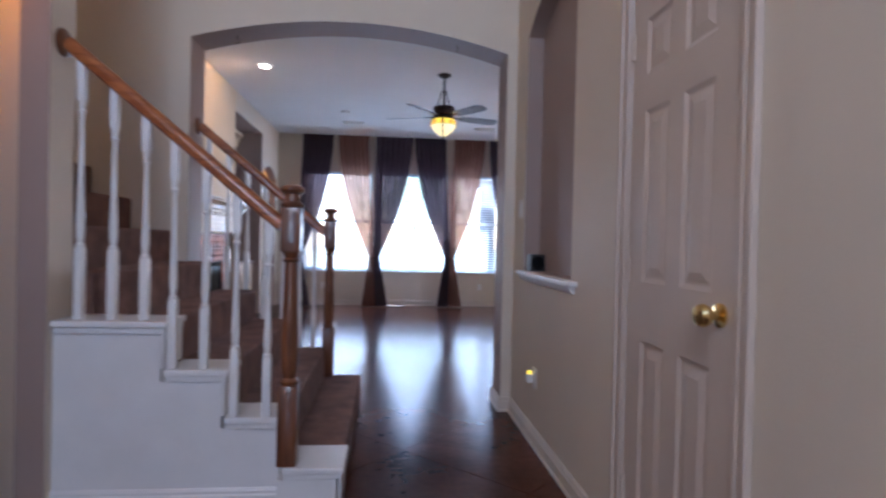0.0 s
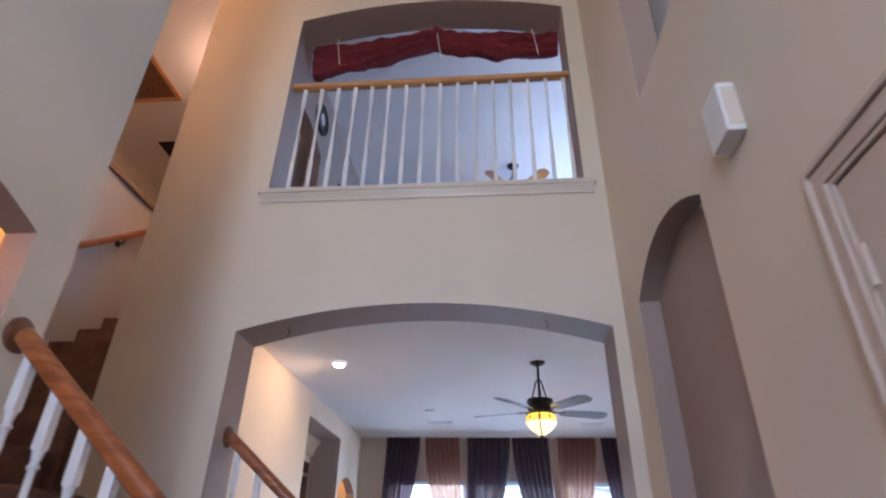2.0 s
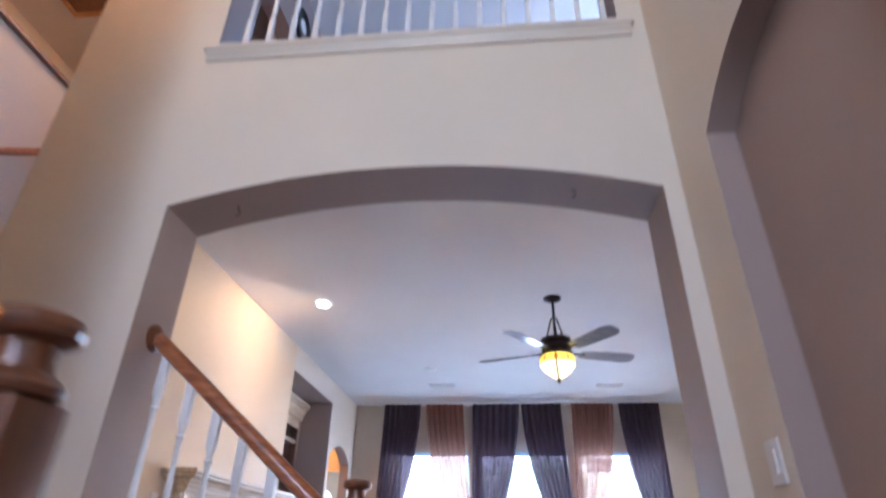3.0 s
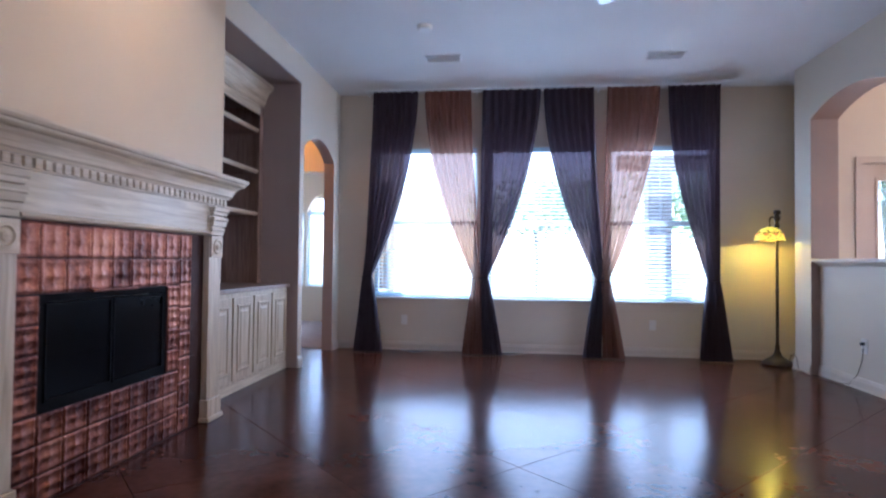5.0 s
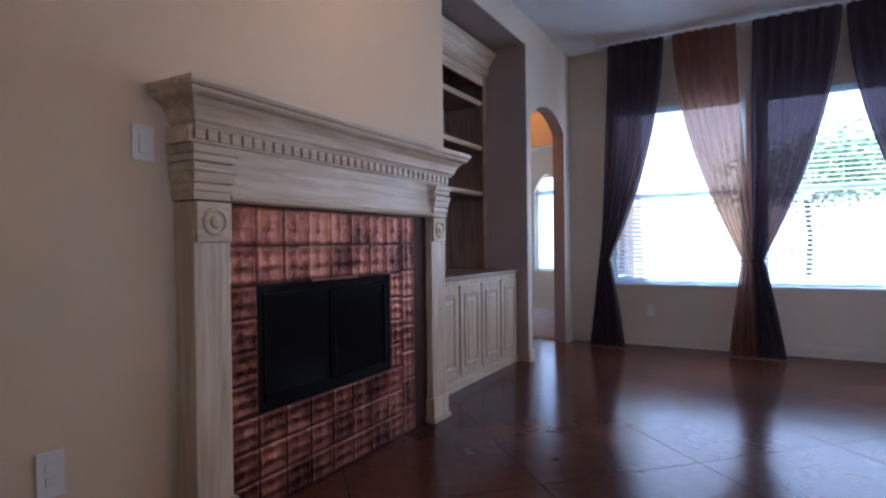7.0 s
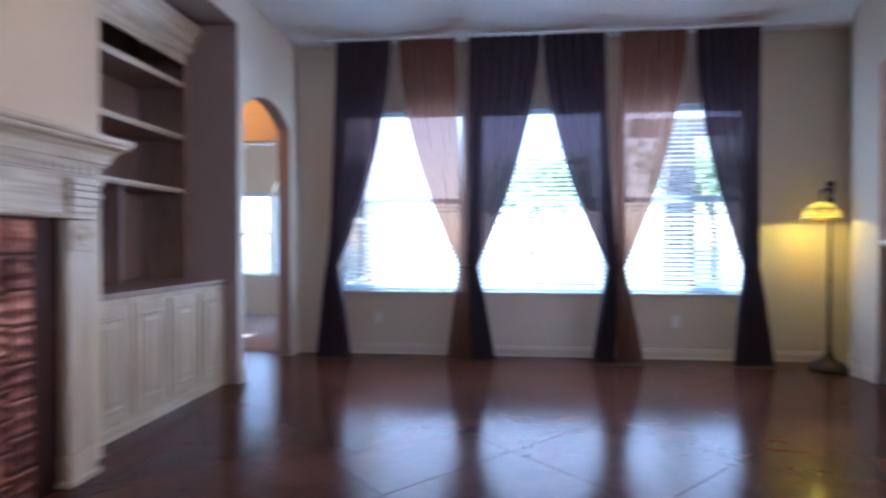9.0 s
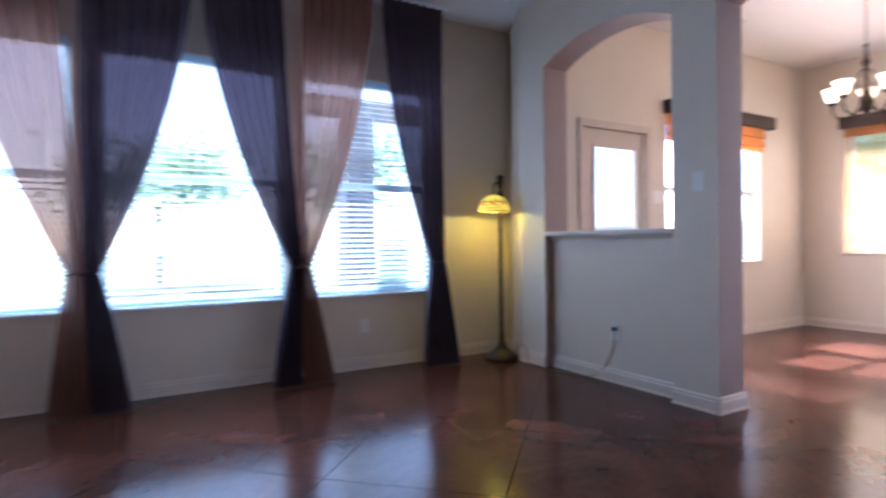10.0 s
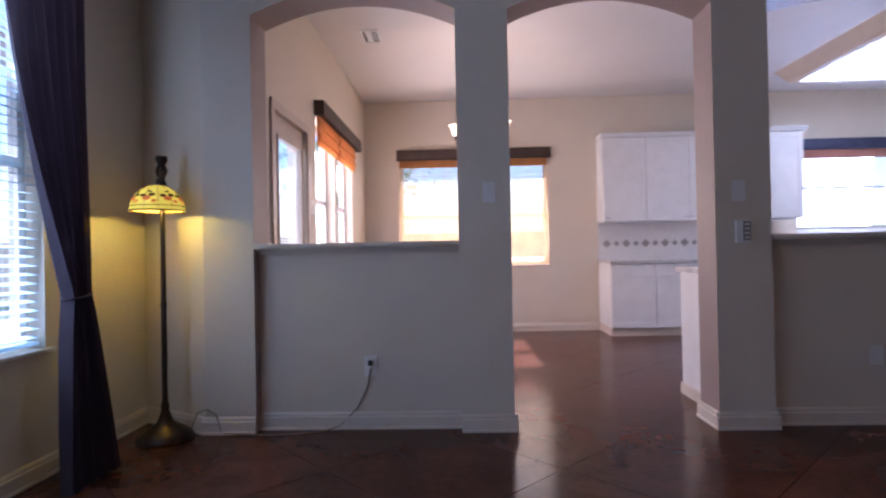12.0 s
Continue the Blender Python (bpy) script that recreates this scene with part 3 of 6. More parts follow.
def staircase():
    st = thing("staircase", (0.1, 4.8, 0), "taupe carpeted staircase with white painted side panel", "staircase")
    for k in range(1, 10):
        x1 = NOSE - RUN * (k - 1)
        x0 = NOSE - RUN * k - 0.02 if k < 9 else -2.5
        y0 = 4.36 if x1 > -0.5 else 4.298
        y1 = 5.76 if x1 > -0.3 else WY - 0.002
        bm = bmesh.new()
        box(bm, x0, x1, y0, y1, 0.0 if k == 1 else RISE * (k - 1) - 0.05, RISE * k, bevel=0.02)
        part("step", bm, CARPET, st, "taupe carpeted step")
        if k < 5:
            x0 = -0.549 if k == 4 else x0
            bm = bmesh.new()
            front = 4.09 if k == 1 else 4.135
            box(bm, max(x0 + 0.02, -0.529), x1 + 0.012, front, 4.362, RISE * k - 0.022, RISE * k + 0.004, bevel=0.006)
            box(bm, max(x0 + 0.02, -0.529) + 0.004, x1 + 0.002, front + 0.012, 4.36, RISE * k - 0.05, RISE * k - 0.0225, bevel=0.006)
            box(bm, x1 - 0.016, x1 - 0.002, 4.15, 4.36, RISE * (k - 1) + 0.005, RISE * k - 0.05, bevel=0.004)
            part("step_cap", bm, WHITE, st, "white painted step end cap")
    outline = [(-0.529, 0)]
    for k in range(1, 5):
        x1, x0 = NOSE - 0.02 - RUN * (k - 1), NOSE - 0.02 - RUN * k if k < 4 else -0.529
        outline += [(x1, RISE * (k - 1) - 0.05 if k > 1 else 0), (x1, RISE * k - 0.05)]
    outline.append((-0.529, RISE * 4 - 0.05))
    bm = stepped(outline, 4.16, 4.355)
    box(bm, NOSE - 0.02 - RUN, NOSE - 0.021, 4.106, 4.16, 0.0, RISE - 0.0505)
    part("side_panel", bm, WHITE, st, "white painted stepped side panel")
    outline = [(NOSE - 0.02 - RUN * 3, 0)]
    for k in range(1, 4):
        x1 = NOSE - 0.02 - RUN * (k - 1)
        outline += [(x1, RISE * (k - 1) - 0.01 if k > 1 else 0), (x1, RISE * k - 0.01)]
    outline.append((NOSE - 0.02 - RUN * 3, RISE * 3 - 0.01))
    bm = stepped(outline, 5.76, 5.80)
    part("back_panel", bm, WHITE, st, "white painted stepped back panel")
    bm = bmesh.new()
    extrude_profile(bm, BASE, (-0.53, 4.16, 0), (NOSE - 0.02, 4.16, 0), (0, -1, 0))
    part("base_trim", bm, WHITE, st)
    for j in range(1, 9):
        bm = bmesh.new()
        y0 = WY + 0.02 + 0.25 * (j - 1)
        box(bm, -2.499, -1.302, y0, y0 + 0.27, 1.8 + RISE * (j - 1) - 0.05 if j > 1 else 1.5, 1.8 + RISE * j - (0.003 if j == 8 else 0), bevel=0.02)
        part("step", bm, CARPET, st, "taupe carpeted step")


staircase()


def baluster(bm, x, y, z0, z1, w=0.017):
    """A square foot, a turned and tapered shaft, a square head."""
    h = z1 - z0
    foot, head = min(0.30, h * 0.3), min(0.17, h * 0.18)
    box(bm, x - w, x + w, y - w, y + w, z0, z0 + foot, bevel=0.003)
    box(bm, x - w * 0.95, x + w * 0.95, y - w * 0.95, y + w * 0.95, z1 - head, z1, bevel=0.003)
    a, b = z0 + foot, z1 - head
    d = b - a
    lathe(bm, [(w, a), (w * 1.05, a + 0.012), (w * 0.7, a + 0.02), (w * 1.0, a + 0.06), (w * 0.95, a + 0.12 * d + 0.05), (w * 0.72, a + 0.45 * d),
               (w * 0.6, b - 0.10), (w * 0.62, b - 0.055), (w * 1.05, b - 0.045), (w * 0.65, b - 0.035), (w * 0.95, b)], (x, y, 0), 10)


RAILSEC = [(-0.028, -0.022), (-0.03, -0.004), (-0.027, 0.012), (-0.018, 0.024), (0, 0.029), (0.018, 0.024), (0.027, 0.012), (0.03, -0.004), (0.028, -0.022), (0.014, -0.03), (-0.014, -0.03)]


def handrail(bm, p0, p1):
    p0, p1 = Vector(p0), Vector(p1)
    side = (p1 - p0).cross(Vector((0, 0, 1))).normalized()
    up = side.cross(p1 - p0).normalized()
    a, b = ([bm.verts.new(p + side * u + up * v) for u, v in RAILSEC] for p in (p0, p1))
    k = len(RAILSEC)
    for i in range(k):
        bm.faces.new((a[i], a[(i + 1) % k], b[(i + 1) % k], b[i]))
    bm.faces.new(a), bm.faces.new(list(reversed(b)))


def newel(bm, x, y, z0, top):
    w = 0.04
    box(bm, x - w, x + w, y - w, y + w, z0, z0 + 0.34, bevel=0.005)
    lathe(bm, [(0.036, z0 + 0.34), (0.041, z0 + 0.355), (0.027, z0 + 0.37), (0.036, z0 + 0.41), (0.038, z0 + 0.47), (0.03, z0 + 0.7),
               (0.025, top - 0.33), (0.038, top - 0.32), (0.027, top - 0.31), (0.037, top - 0.285)], (x, y, 0), 18)
    box(bm, x - w, x + w, y - w, y + w, top - 0.285, top - 0.10, bevel=0.005)
    lathe(bm, [(0.034, top - 0.10), (0.047, top - 0.096), (0.05, top - 0.088), (0.046, top - 0.08), (0.034, top - 0.072), (0.029, top - 0.056), (0.031, top - 0.042), (0.047, top - 0.034), (0.051, top - 0.024), (0.047, top - 0.012), (0.03, top - 0.003), (0.0, top)], (x, y, 0), 20)


def stair_rail(label, y, end, xs, base_of, top_z):
    """A newel at depth y, a rail up to end, and balusters between them under the rail."""
    rl = thing("stair_railing", (0.41, y, RISE), label, "railing", "stair railings")
    bm = bmesh.new()
    newel(bm, 0.425, y, RISE + 0.005, top_z)
    part("newel_post", bm, OAKZ, rl, "varnished oak newel post with round cap", True)
    a, b = Vector((0.39, y, top_z - 0.175)), Vector(end)
    bm = bmesh.new()
    handrail(bm, a, b)
    part("handrail", bm, OAK, rl, "glossy varnished oak handrail", True)
    bm = bmesh.new()
    lathe(bm, [(0.058, 0), (0.058, 0.008), (0.048, 0.016), (0.03, 0.02)], (-0.529 if y < 5 else -0.479, b.y, b.z), 24, pose(0, 0, 0, 0, 90, 0).to_3x3())
    part("rosette", bm, OAKZ, rl, "dark stained round rosette", True)
    for x in xs:
        f = (x - a.x) / (b.x - a.x)
        bm = bmesh.new()
        baluster(bm, x, a.y + (b.y - a.y) * f, base_of(x), a.z + (b.z - a.z) * f - 0.02)
        part("baluster", bm, WHITE, rl, "white turned wooden baluster", True)


def step_at(x):
    return RISE * min(4, 1 + int((NOSE - x) / RUN)) + 0.004


stair_rail("oak handrail with white balusters on the stair's open side", 4.14, (-0.505, 4.20, 1.952), (-0.447, -0.312, -0.18, -0.062, 0.07, 0.198, 0.333), step_at, 1.39)
stair_rail("oak handrail with white balusters in the arched opening", 5.70, (-0.462, 5.69, 1.917), (-0.40, -0.27, -0.14, -0.02, 0.11, 0.22, 0.32), step_at, 1.385)

wr = thing("wall_handrail", (-2.46, 6.4, 3.4), "oak wall handrail on dark brackets beside the stairs", "handrail")
bm = bmesh.new()
handrail(bm, (-2.43, 5.62, 2.97), (-2.43, 7.2, 4.19))
part("rail", bm, OAK, wr, smooth=True)
for y in (5.9, 6.91):
    bm = bmesh.new()
    z = 2.97 + (y - 5.62) * 0.772
    lathe(bm, [(0.035, 0), (0.035, 0.008), (0.012, 0.016), (0.01, 0.03)], (-2.499, y, z - 0.08), 16, pose(0, 0, 0, 0, 90, 0).to_3x3())
    tube(bm, [(-2.475, y, z - 0.08), (-2.44, y, z - 0.075), (-2.43, y, z - 0.03)], 0.008)
    part("bracket", bm, BRONZE, wr, "dark bronze rail bracket", True)

# ---- foyer: closet door, niche, wall plates ----


def panel_door(name, label, y0, y1, z1, x, knob_y, hinge_y):
    """A six-panel door in a wall that faces -x."""
    d = tagged(part(name, boxed(x + 0.008, x + 0.04, y0, y1, 0.012, z1), DOORP), label, "door", "", "structure")
    w = y1 - y0
    st, mu = 0.105 * w / 0.62, 0.085
    cols = [(y0 + st, (y0 + y1 - mu) / 2), ((y0 + y1 + mu) / 2, y1 - st)]
    rows = [(0.24, 0.84), (1.04, 1.62), (1.74, 1.93)]
    bm = bmesh.new()
    box(bm, x, x + 0.0078, y0, y0 + st, 0.012, z1)
    box(bm, x, x + 0.0078, y1 - st, y1, 0.012, z1)
    box(bm, x, x + 0.0078, cols[0][1], cols[1][0], 0.012, z1)
    zs = [0.012, *[v for r in rows for v in r], z1]
    for a, b in zip(zs[::2], zs[1::2]):
        for c in cols:
            box(bm, x, x + 0.0078, c[0], c[1], a, b)
    part("stile_and_rail", bm, DOORP, d)
    for c0, c1 in cols:
        for r0, r1 in rows:
            bm = bmesh.new()
            vs = []
            for inset, xx in ((0.0, x + 0.0005), (0.014, x + 0.0075), (0.022, x + 0.0075), (0.05, x + 0.001)):
                vs.append([bm.verts.new((xx, yy, zz)) for yy, zz in ((c0 + inset, r0 + inset), (c1 - inset, r0 + inset), (c1 - inset, r1 - inset), (c0 + inset, r1 - inset))])
            for a, b in zip(vs, vs[1:]):
                for i in range(4):
                    bm.faces.new((a[i], a[(i + 1) % 4], b[(i + 1) % 4], b[i]))
            bm.faces.new(vs[-1])
            part("panel", bm, DOORP, d)
    turn = pose(0, 0, 0, 0, -90, 0).to_3x3()
    bm = bmesh.new()
    lathe(bm, [(0.032, 0), (0.032, 0.006), (0.012, 0.012), (0.011, 0.028), (0.026, 0.036), (0.031, 0.05), (0.026, 0.064), (0.0, 0.068)], (x, knob_y, 0.985), 24, turn)
    part("door_knob", bm, BRASS, d, "polished brass door knob", True)
    for z in (0.25, 1.03, 1.82):
        part("hinge", turned([(0.007, z), (0.007, z + 0.09)], (x - 0.004, hinge_y, 0), 10), DOORP, d)


panel_door("door_1", "tan painted six-panel closet door, closed", 3.043, 3.662, 2.056, WX - 0.003, 3.10, 3.655)


def casing(name, p, label, mat):
    """Door trim on a wall: p gives the boxes of the two legs and the head."""
    bm = bmesh.new()
    for b in p:
        box(bm, *b, bevel=0.004)
    return tagged(part(name, bm, mat), label, "trim", "", "structure")


CASESTEPS = ((0.0, 0.014, 0.012), (0.014, 0.034, 0.017), (0.034, 0.06, 0.014), (0.06, 0.078, 0.022))
strips = []
for u0, u1, d in CASESTEPS:
    u1 -= 0.0012
    strips += [(WX - d, WX - 0.001, 3.04 - u1, 3.04 - u0, 0, 2.06 + u1), (WX - d, WX - 0.001, 3.665 + u0, 3.665 + u1, 0, 2.06 + u1), (WX - d, WX - 0.001, 3.04 - u0, 3.665 + u0, 2.06 + u0, 2.06 + u1)]
casing("trim_closet", strips, "tan painted stepped casing around the closet door", DOORP)
bm = bmesh.new()
box(bm, WX - 0.045, WX + 0.099, 4.21, 5.255, 0.968, 0.992, bevel=0.006)
extrude_profile(bm, [(0, 0), (0.01, 0), (0.02, 0.01), (0.032, 0.032), (0.032, 0.036), (0, 0.036)], (WX, 4.24, 0.932), (WX, 5.24, 0.932), (-1, 0, 0))
tagged(part("trim_niche_sill", bm, WHITE), "white painted wooden sill in the arched niche", "sill", "", "structure")
sp = thing("speaker", (1.745, 5.12, 0.992), "small black speaker box on the niche sill", "speaker")
part("cabinet", boxed(1.70, 1.79, 5.07, 5.17, 0.992, 1.10, bevel=0.006), BLACKP, sp)
part("grille", turned([(0.04, 0), (0.042, 0.004), (0.02, 0.002)], (1.745, 5.069, 1.046), 20, pose(0, 0, 0, 90, 0, 0).to_3x3()), SOOT, sp)


def plate(name, c, n, w, h, label, kind="switch", plug=False):
    """A cover plate on a wall: c its middle on the wall, n the wall's outward direction (unit, along x or y)."""
    category = {"switch": "light switch", "outlet": "outlet", "box": "wall box"}[kind]
    m = Matrix.Translation(c) @ Vector(n).to_track_quat("Z", "Y").to_matrix().to_4x4()
    ob = new(name)
    ob.matrix_world = pose(*c)
    tagged(ob, label, category, "wall plates")
    bm = boxed(-w / 2, w / 2, -h / 2, h / 2, 0.0005, 0.007, bevel=0.003)
    bm.transform(m)
    part("cover", bm, PLASTIC, ob)
    if kind == "switch":
        k = max(1, round(w / 0.075))
        for i in range(k):
            x = (i - (k - 1) / 2) * 0.046
            bm = boxed(x - 0.016, x + 0.016, -0.033, 0.033, 0.005, 0.011, bevel=0.002)
            bm.transform(m)
            part("rocker", bm, PLASTIC, ob)
    elif kind == "outlet":
        for s in (-0.02, 0.02):
            bm = boxed(-0.015, 0.015, s - 0.013, s + 0.013, 0.006, 0.009, bevel=0.003)
            for t in (-0.005, 0.005):
                box(bm, t - 0.0012, t + 0.0012, s - 0.004, s + 0.004, 0.0088, 0.0095)
            bm.transform(m)
            part("socket", bm, PLASTIC, ob)
        if plug:
            bm = boxed(-0.014, 0.014, 0.005, 0.034, 0.009, 0.034, bevel=0.004)
            bm.transform(m)
            part("plug", bm, BLACKP, ob, "black plug in the upper socket")
    return ob


plate("outlet", (WX, 4.888, 0.386), (-1, 0, 0), 0.075, 0.115, "white wall outlet with plug-in night light", "outlet")
nl = thing("night_light", (WX, 4.915, 0.395), "small lit plug-in night light in the outlet", "night light")
part("body", boxed(WX - 0.045, WX - 0.011, 4.895, 4.935, 0.355, 0.405, bevel=0.006), PLASTIC, nl)
part("lens", boxed(WX - 0.042, WX - 0.014, 4.903, 4.927, 0.4055, 0.421, bevel=0.004), AMBER, nl, "lit amber lens")
plate("thermostat_plate", (WX, 5.325, 1.39), (-1, 0, 0), 0.085, 0.12, "white wall plate beside the arch")
ch = thing("door_chime", (WX, 3.97, 2.42), "cream plastic door chime box high on the wall", "door chime")
part("cover", boxed(WX - 0.055, WX, 3.905, 4.03, 2.425, 2.605, bevel=0.008), PLASTIC, ch)
part("side_grille", boxed(WX - 0.045, WX - 0.004, 3.901, 3.9045, 2.445, 2.585), TRIM, ch)
plate("light_switch", (-0.93, 4.27, 1.42), (0, -1, 0), 0.075, 0.12, "white light switch on the warm lit wall")

# sconce in the side room
sc = thing("wall_sconce", (-1.03, 4.27, 2.05), "bronze wall sconce with lit alabaster bowl", "wall lamp")
part("back_plate", turned([(0.055, 0), (0.055, 0.01), (0.03, 0.02)], (-1.03, 4.27, 2.06), 20, pose(0, 0, 0, 90, 0, 0).to_3x3()), BRONZE, sc)
bm = bmesh.new()
tube(bm, [(-1.03, 4.25, 2.07), (-1.03, 4.235, 2.01), (-1.03, 4.20, 2.0), (-1.03, 4.165, 2.04), (-1.03, 4.165, 2.13)], 0.009)
tube(bm, [(-1.03, 4.25, 2.10), (-1.05, 4.23, 2.12), (-1.05, 4.19, 2.09), (-1.03, 4.17, 2.08)], 0.006)
part("arm", bm, BRONZE, sc, smooth=True)
part("bowl", turned([(0.02, 2.13), (0.06, 2.145), (0.085, 2.18), (0.095, 2.22), (0.088, 2.26), (0.10, 2.29), (0.094, 2.29), (0.08, 2.25), (0.05, 2.17)], (-1.03, 4.165, 0), 24), SCONCEG, sc, "lit cream glass bowl", True)
part("rim", turned([(0.098, 2.245), (0.104, 2.255), (0.098, 2.265)], (-1.03, 4.165, 0), 24), BRONZE, sc)
lamp("sconce_light", "POINT", pose(-1.03, 4.02, 2.30), 1.4, (1.0, 0.34, 0.045), radius=0.04)

# ---- balcony ----
bm = bmesh.new()
box(bm, -0.515, 1.64, WY - 0.035, WY + 0.275, F2, F2 + 0.034, bevel=0.006)
extrude_profile(bm, [(0, 0), (0.01, 0), (0.014, 0.02), (0.026, 0.05), (0.026, 0.06), (0, 0.06)], (-0.50, WY, F2 - 0.06), (1.625, WY, F2 - 0.06), (0, -1, 0))
tagged(part("trim_balcony_sill", bm, TRIM), "cream wooden sill under the balcony railing", "sill", "", "structure")
br = thing("balcony_railing", (0.55, 5.6, F2 + 0.034), "honey oak rail on white turned balusters above the arch", "railing")
bm = bmesh.new()
handrail(bm, (-0.457, 5.6, 4.42), (1.569, 5.6, 4.42))
part("handrail", bm, OAKL, br, "honey oak handrail", True)
for i in range(16):
    bm = bmesh.new()
    baluster(bm, -0.36 + i * 0.126, 5.6, F2 + 0.034, 4.395, 0.0125)
    part("baluster", bm, WHITE, br, "white turned wooden baluster", True)


def swag():
    sw = thing("curtain_swag", (0.56, 5.86, 5.0), "burgundy satin curtains gathered up in the balcony opening", "curtain")
    for x0, x1, n in ((-0.44, 0.60, 0), (0.56, 1.565, 1)):
        bm = bmesh.new()
        cols, rows, grid = 110, 36, []
        for i in range(cols + 1):
            u = i / cols
            x = x0 + (x1 - x0) * u
            mid = u if n == 0 else 1 - u
            drop = 0.18 * (1 - u) ** 2 if n == 0 else 0.05 * u
            sag = 0.05 * math.sin(math.pi * u)
            zt = 5.17 + 0.09 * mid - sag
            hgt = 0.19 - 0.02 * mid + drop + 0.04 * noise.noise(Vector((x * 5, n * 3, 1)))
            ring = []
            for j in range(rows):
                a = 2 * math.pi * j / rows
                fold = 1 + 0.16 * math.sin(9 * a + 5 * u + 2 * n) + 0.45 * noise.noise(Vector((x * 4, a * 2.2, n * 5))) + 0.25 * noise.noise(Vector((x * 13, a * 5, n * 5 + 2)))
                ring.append(bm.verts.new((x, 5.87 + 0.085 * math.cos(a) * fold, zt - hgt / 2 + hgt / 2 * math.sin(a) * (0.85 + 0.15 * fold) + 0.03 * noise.noise(Vector((x * 9, a, 3))))))
            grid.append(ring)
        for a, b in zip(grid, grid[1:]):
            for j in range(rows):
                bm.faces.new((a[j], a[(j + 1) % rows], b[(j + 1) % rows], b[j]))
        bm.faces.new(grid[0]), bm.faces.new(grid[-1])
        part("gathered_cloth", bm, BURGUNDY, sw, smooth=True)
    for x in (-0.25, 0.58, 1.35):
        bm = bmesh.new()
        tube(bm, [(x, 5.80, 5.27), (x + 0.02, 5.755, 5.06), (x + 0.05, 5.78, 4.85)], 0.004, 6)
        part("cord", bm, TRIM, sw)


swag()
ck = thing("wall_clock", (-0.757, 6.99, 5.38), "round dark-rimmed wall clock on the upper wall", "clock")
turn = pose(0, 0, 0, 0, 90, 0).to_3x3()
part("rim", turned([(0.168, 0), (0.172, 0.02), (0.158, 0.035), (0.135, 0.025)], (-0.757, 6.99, 5.38), 36, turn), BRONZE, ck, smooth=True)
part("face", turned([(0.135, 0.024), (0.0, 0.026)], (-0.757, 6.99, 5.38), 36, turn), WHITE, ck)
pf = thing("picture_frame", (-0.757, 7.98, 5.0), "small dark framed picture on the upper wall", "picture frame")
part("frame", boxed(-0.757, -0.733, 7.80, 8.20, 4.86, 5.14, bevel=0.004), BLACKP, pf)
part("print", boxed(-0.7328, -0.7315, 7.84, 8.16, 4.90, 5.10), PAINT, pf)


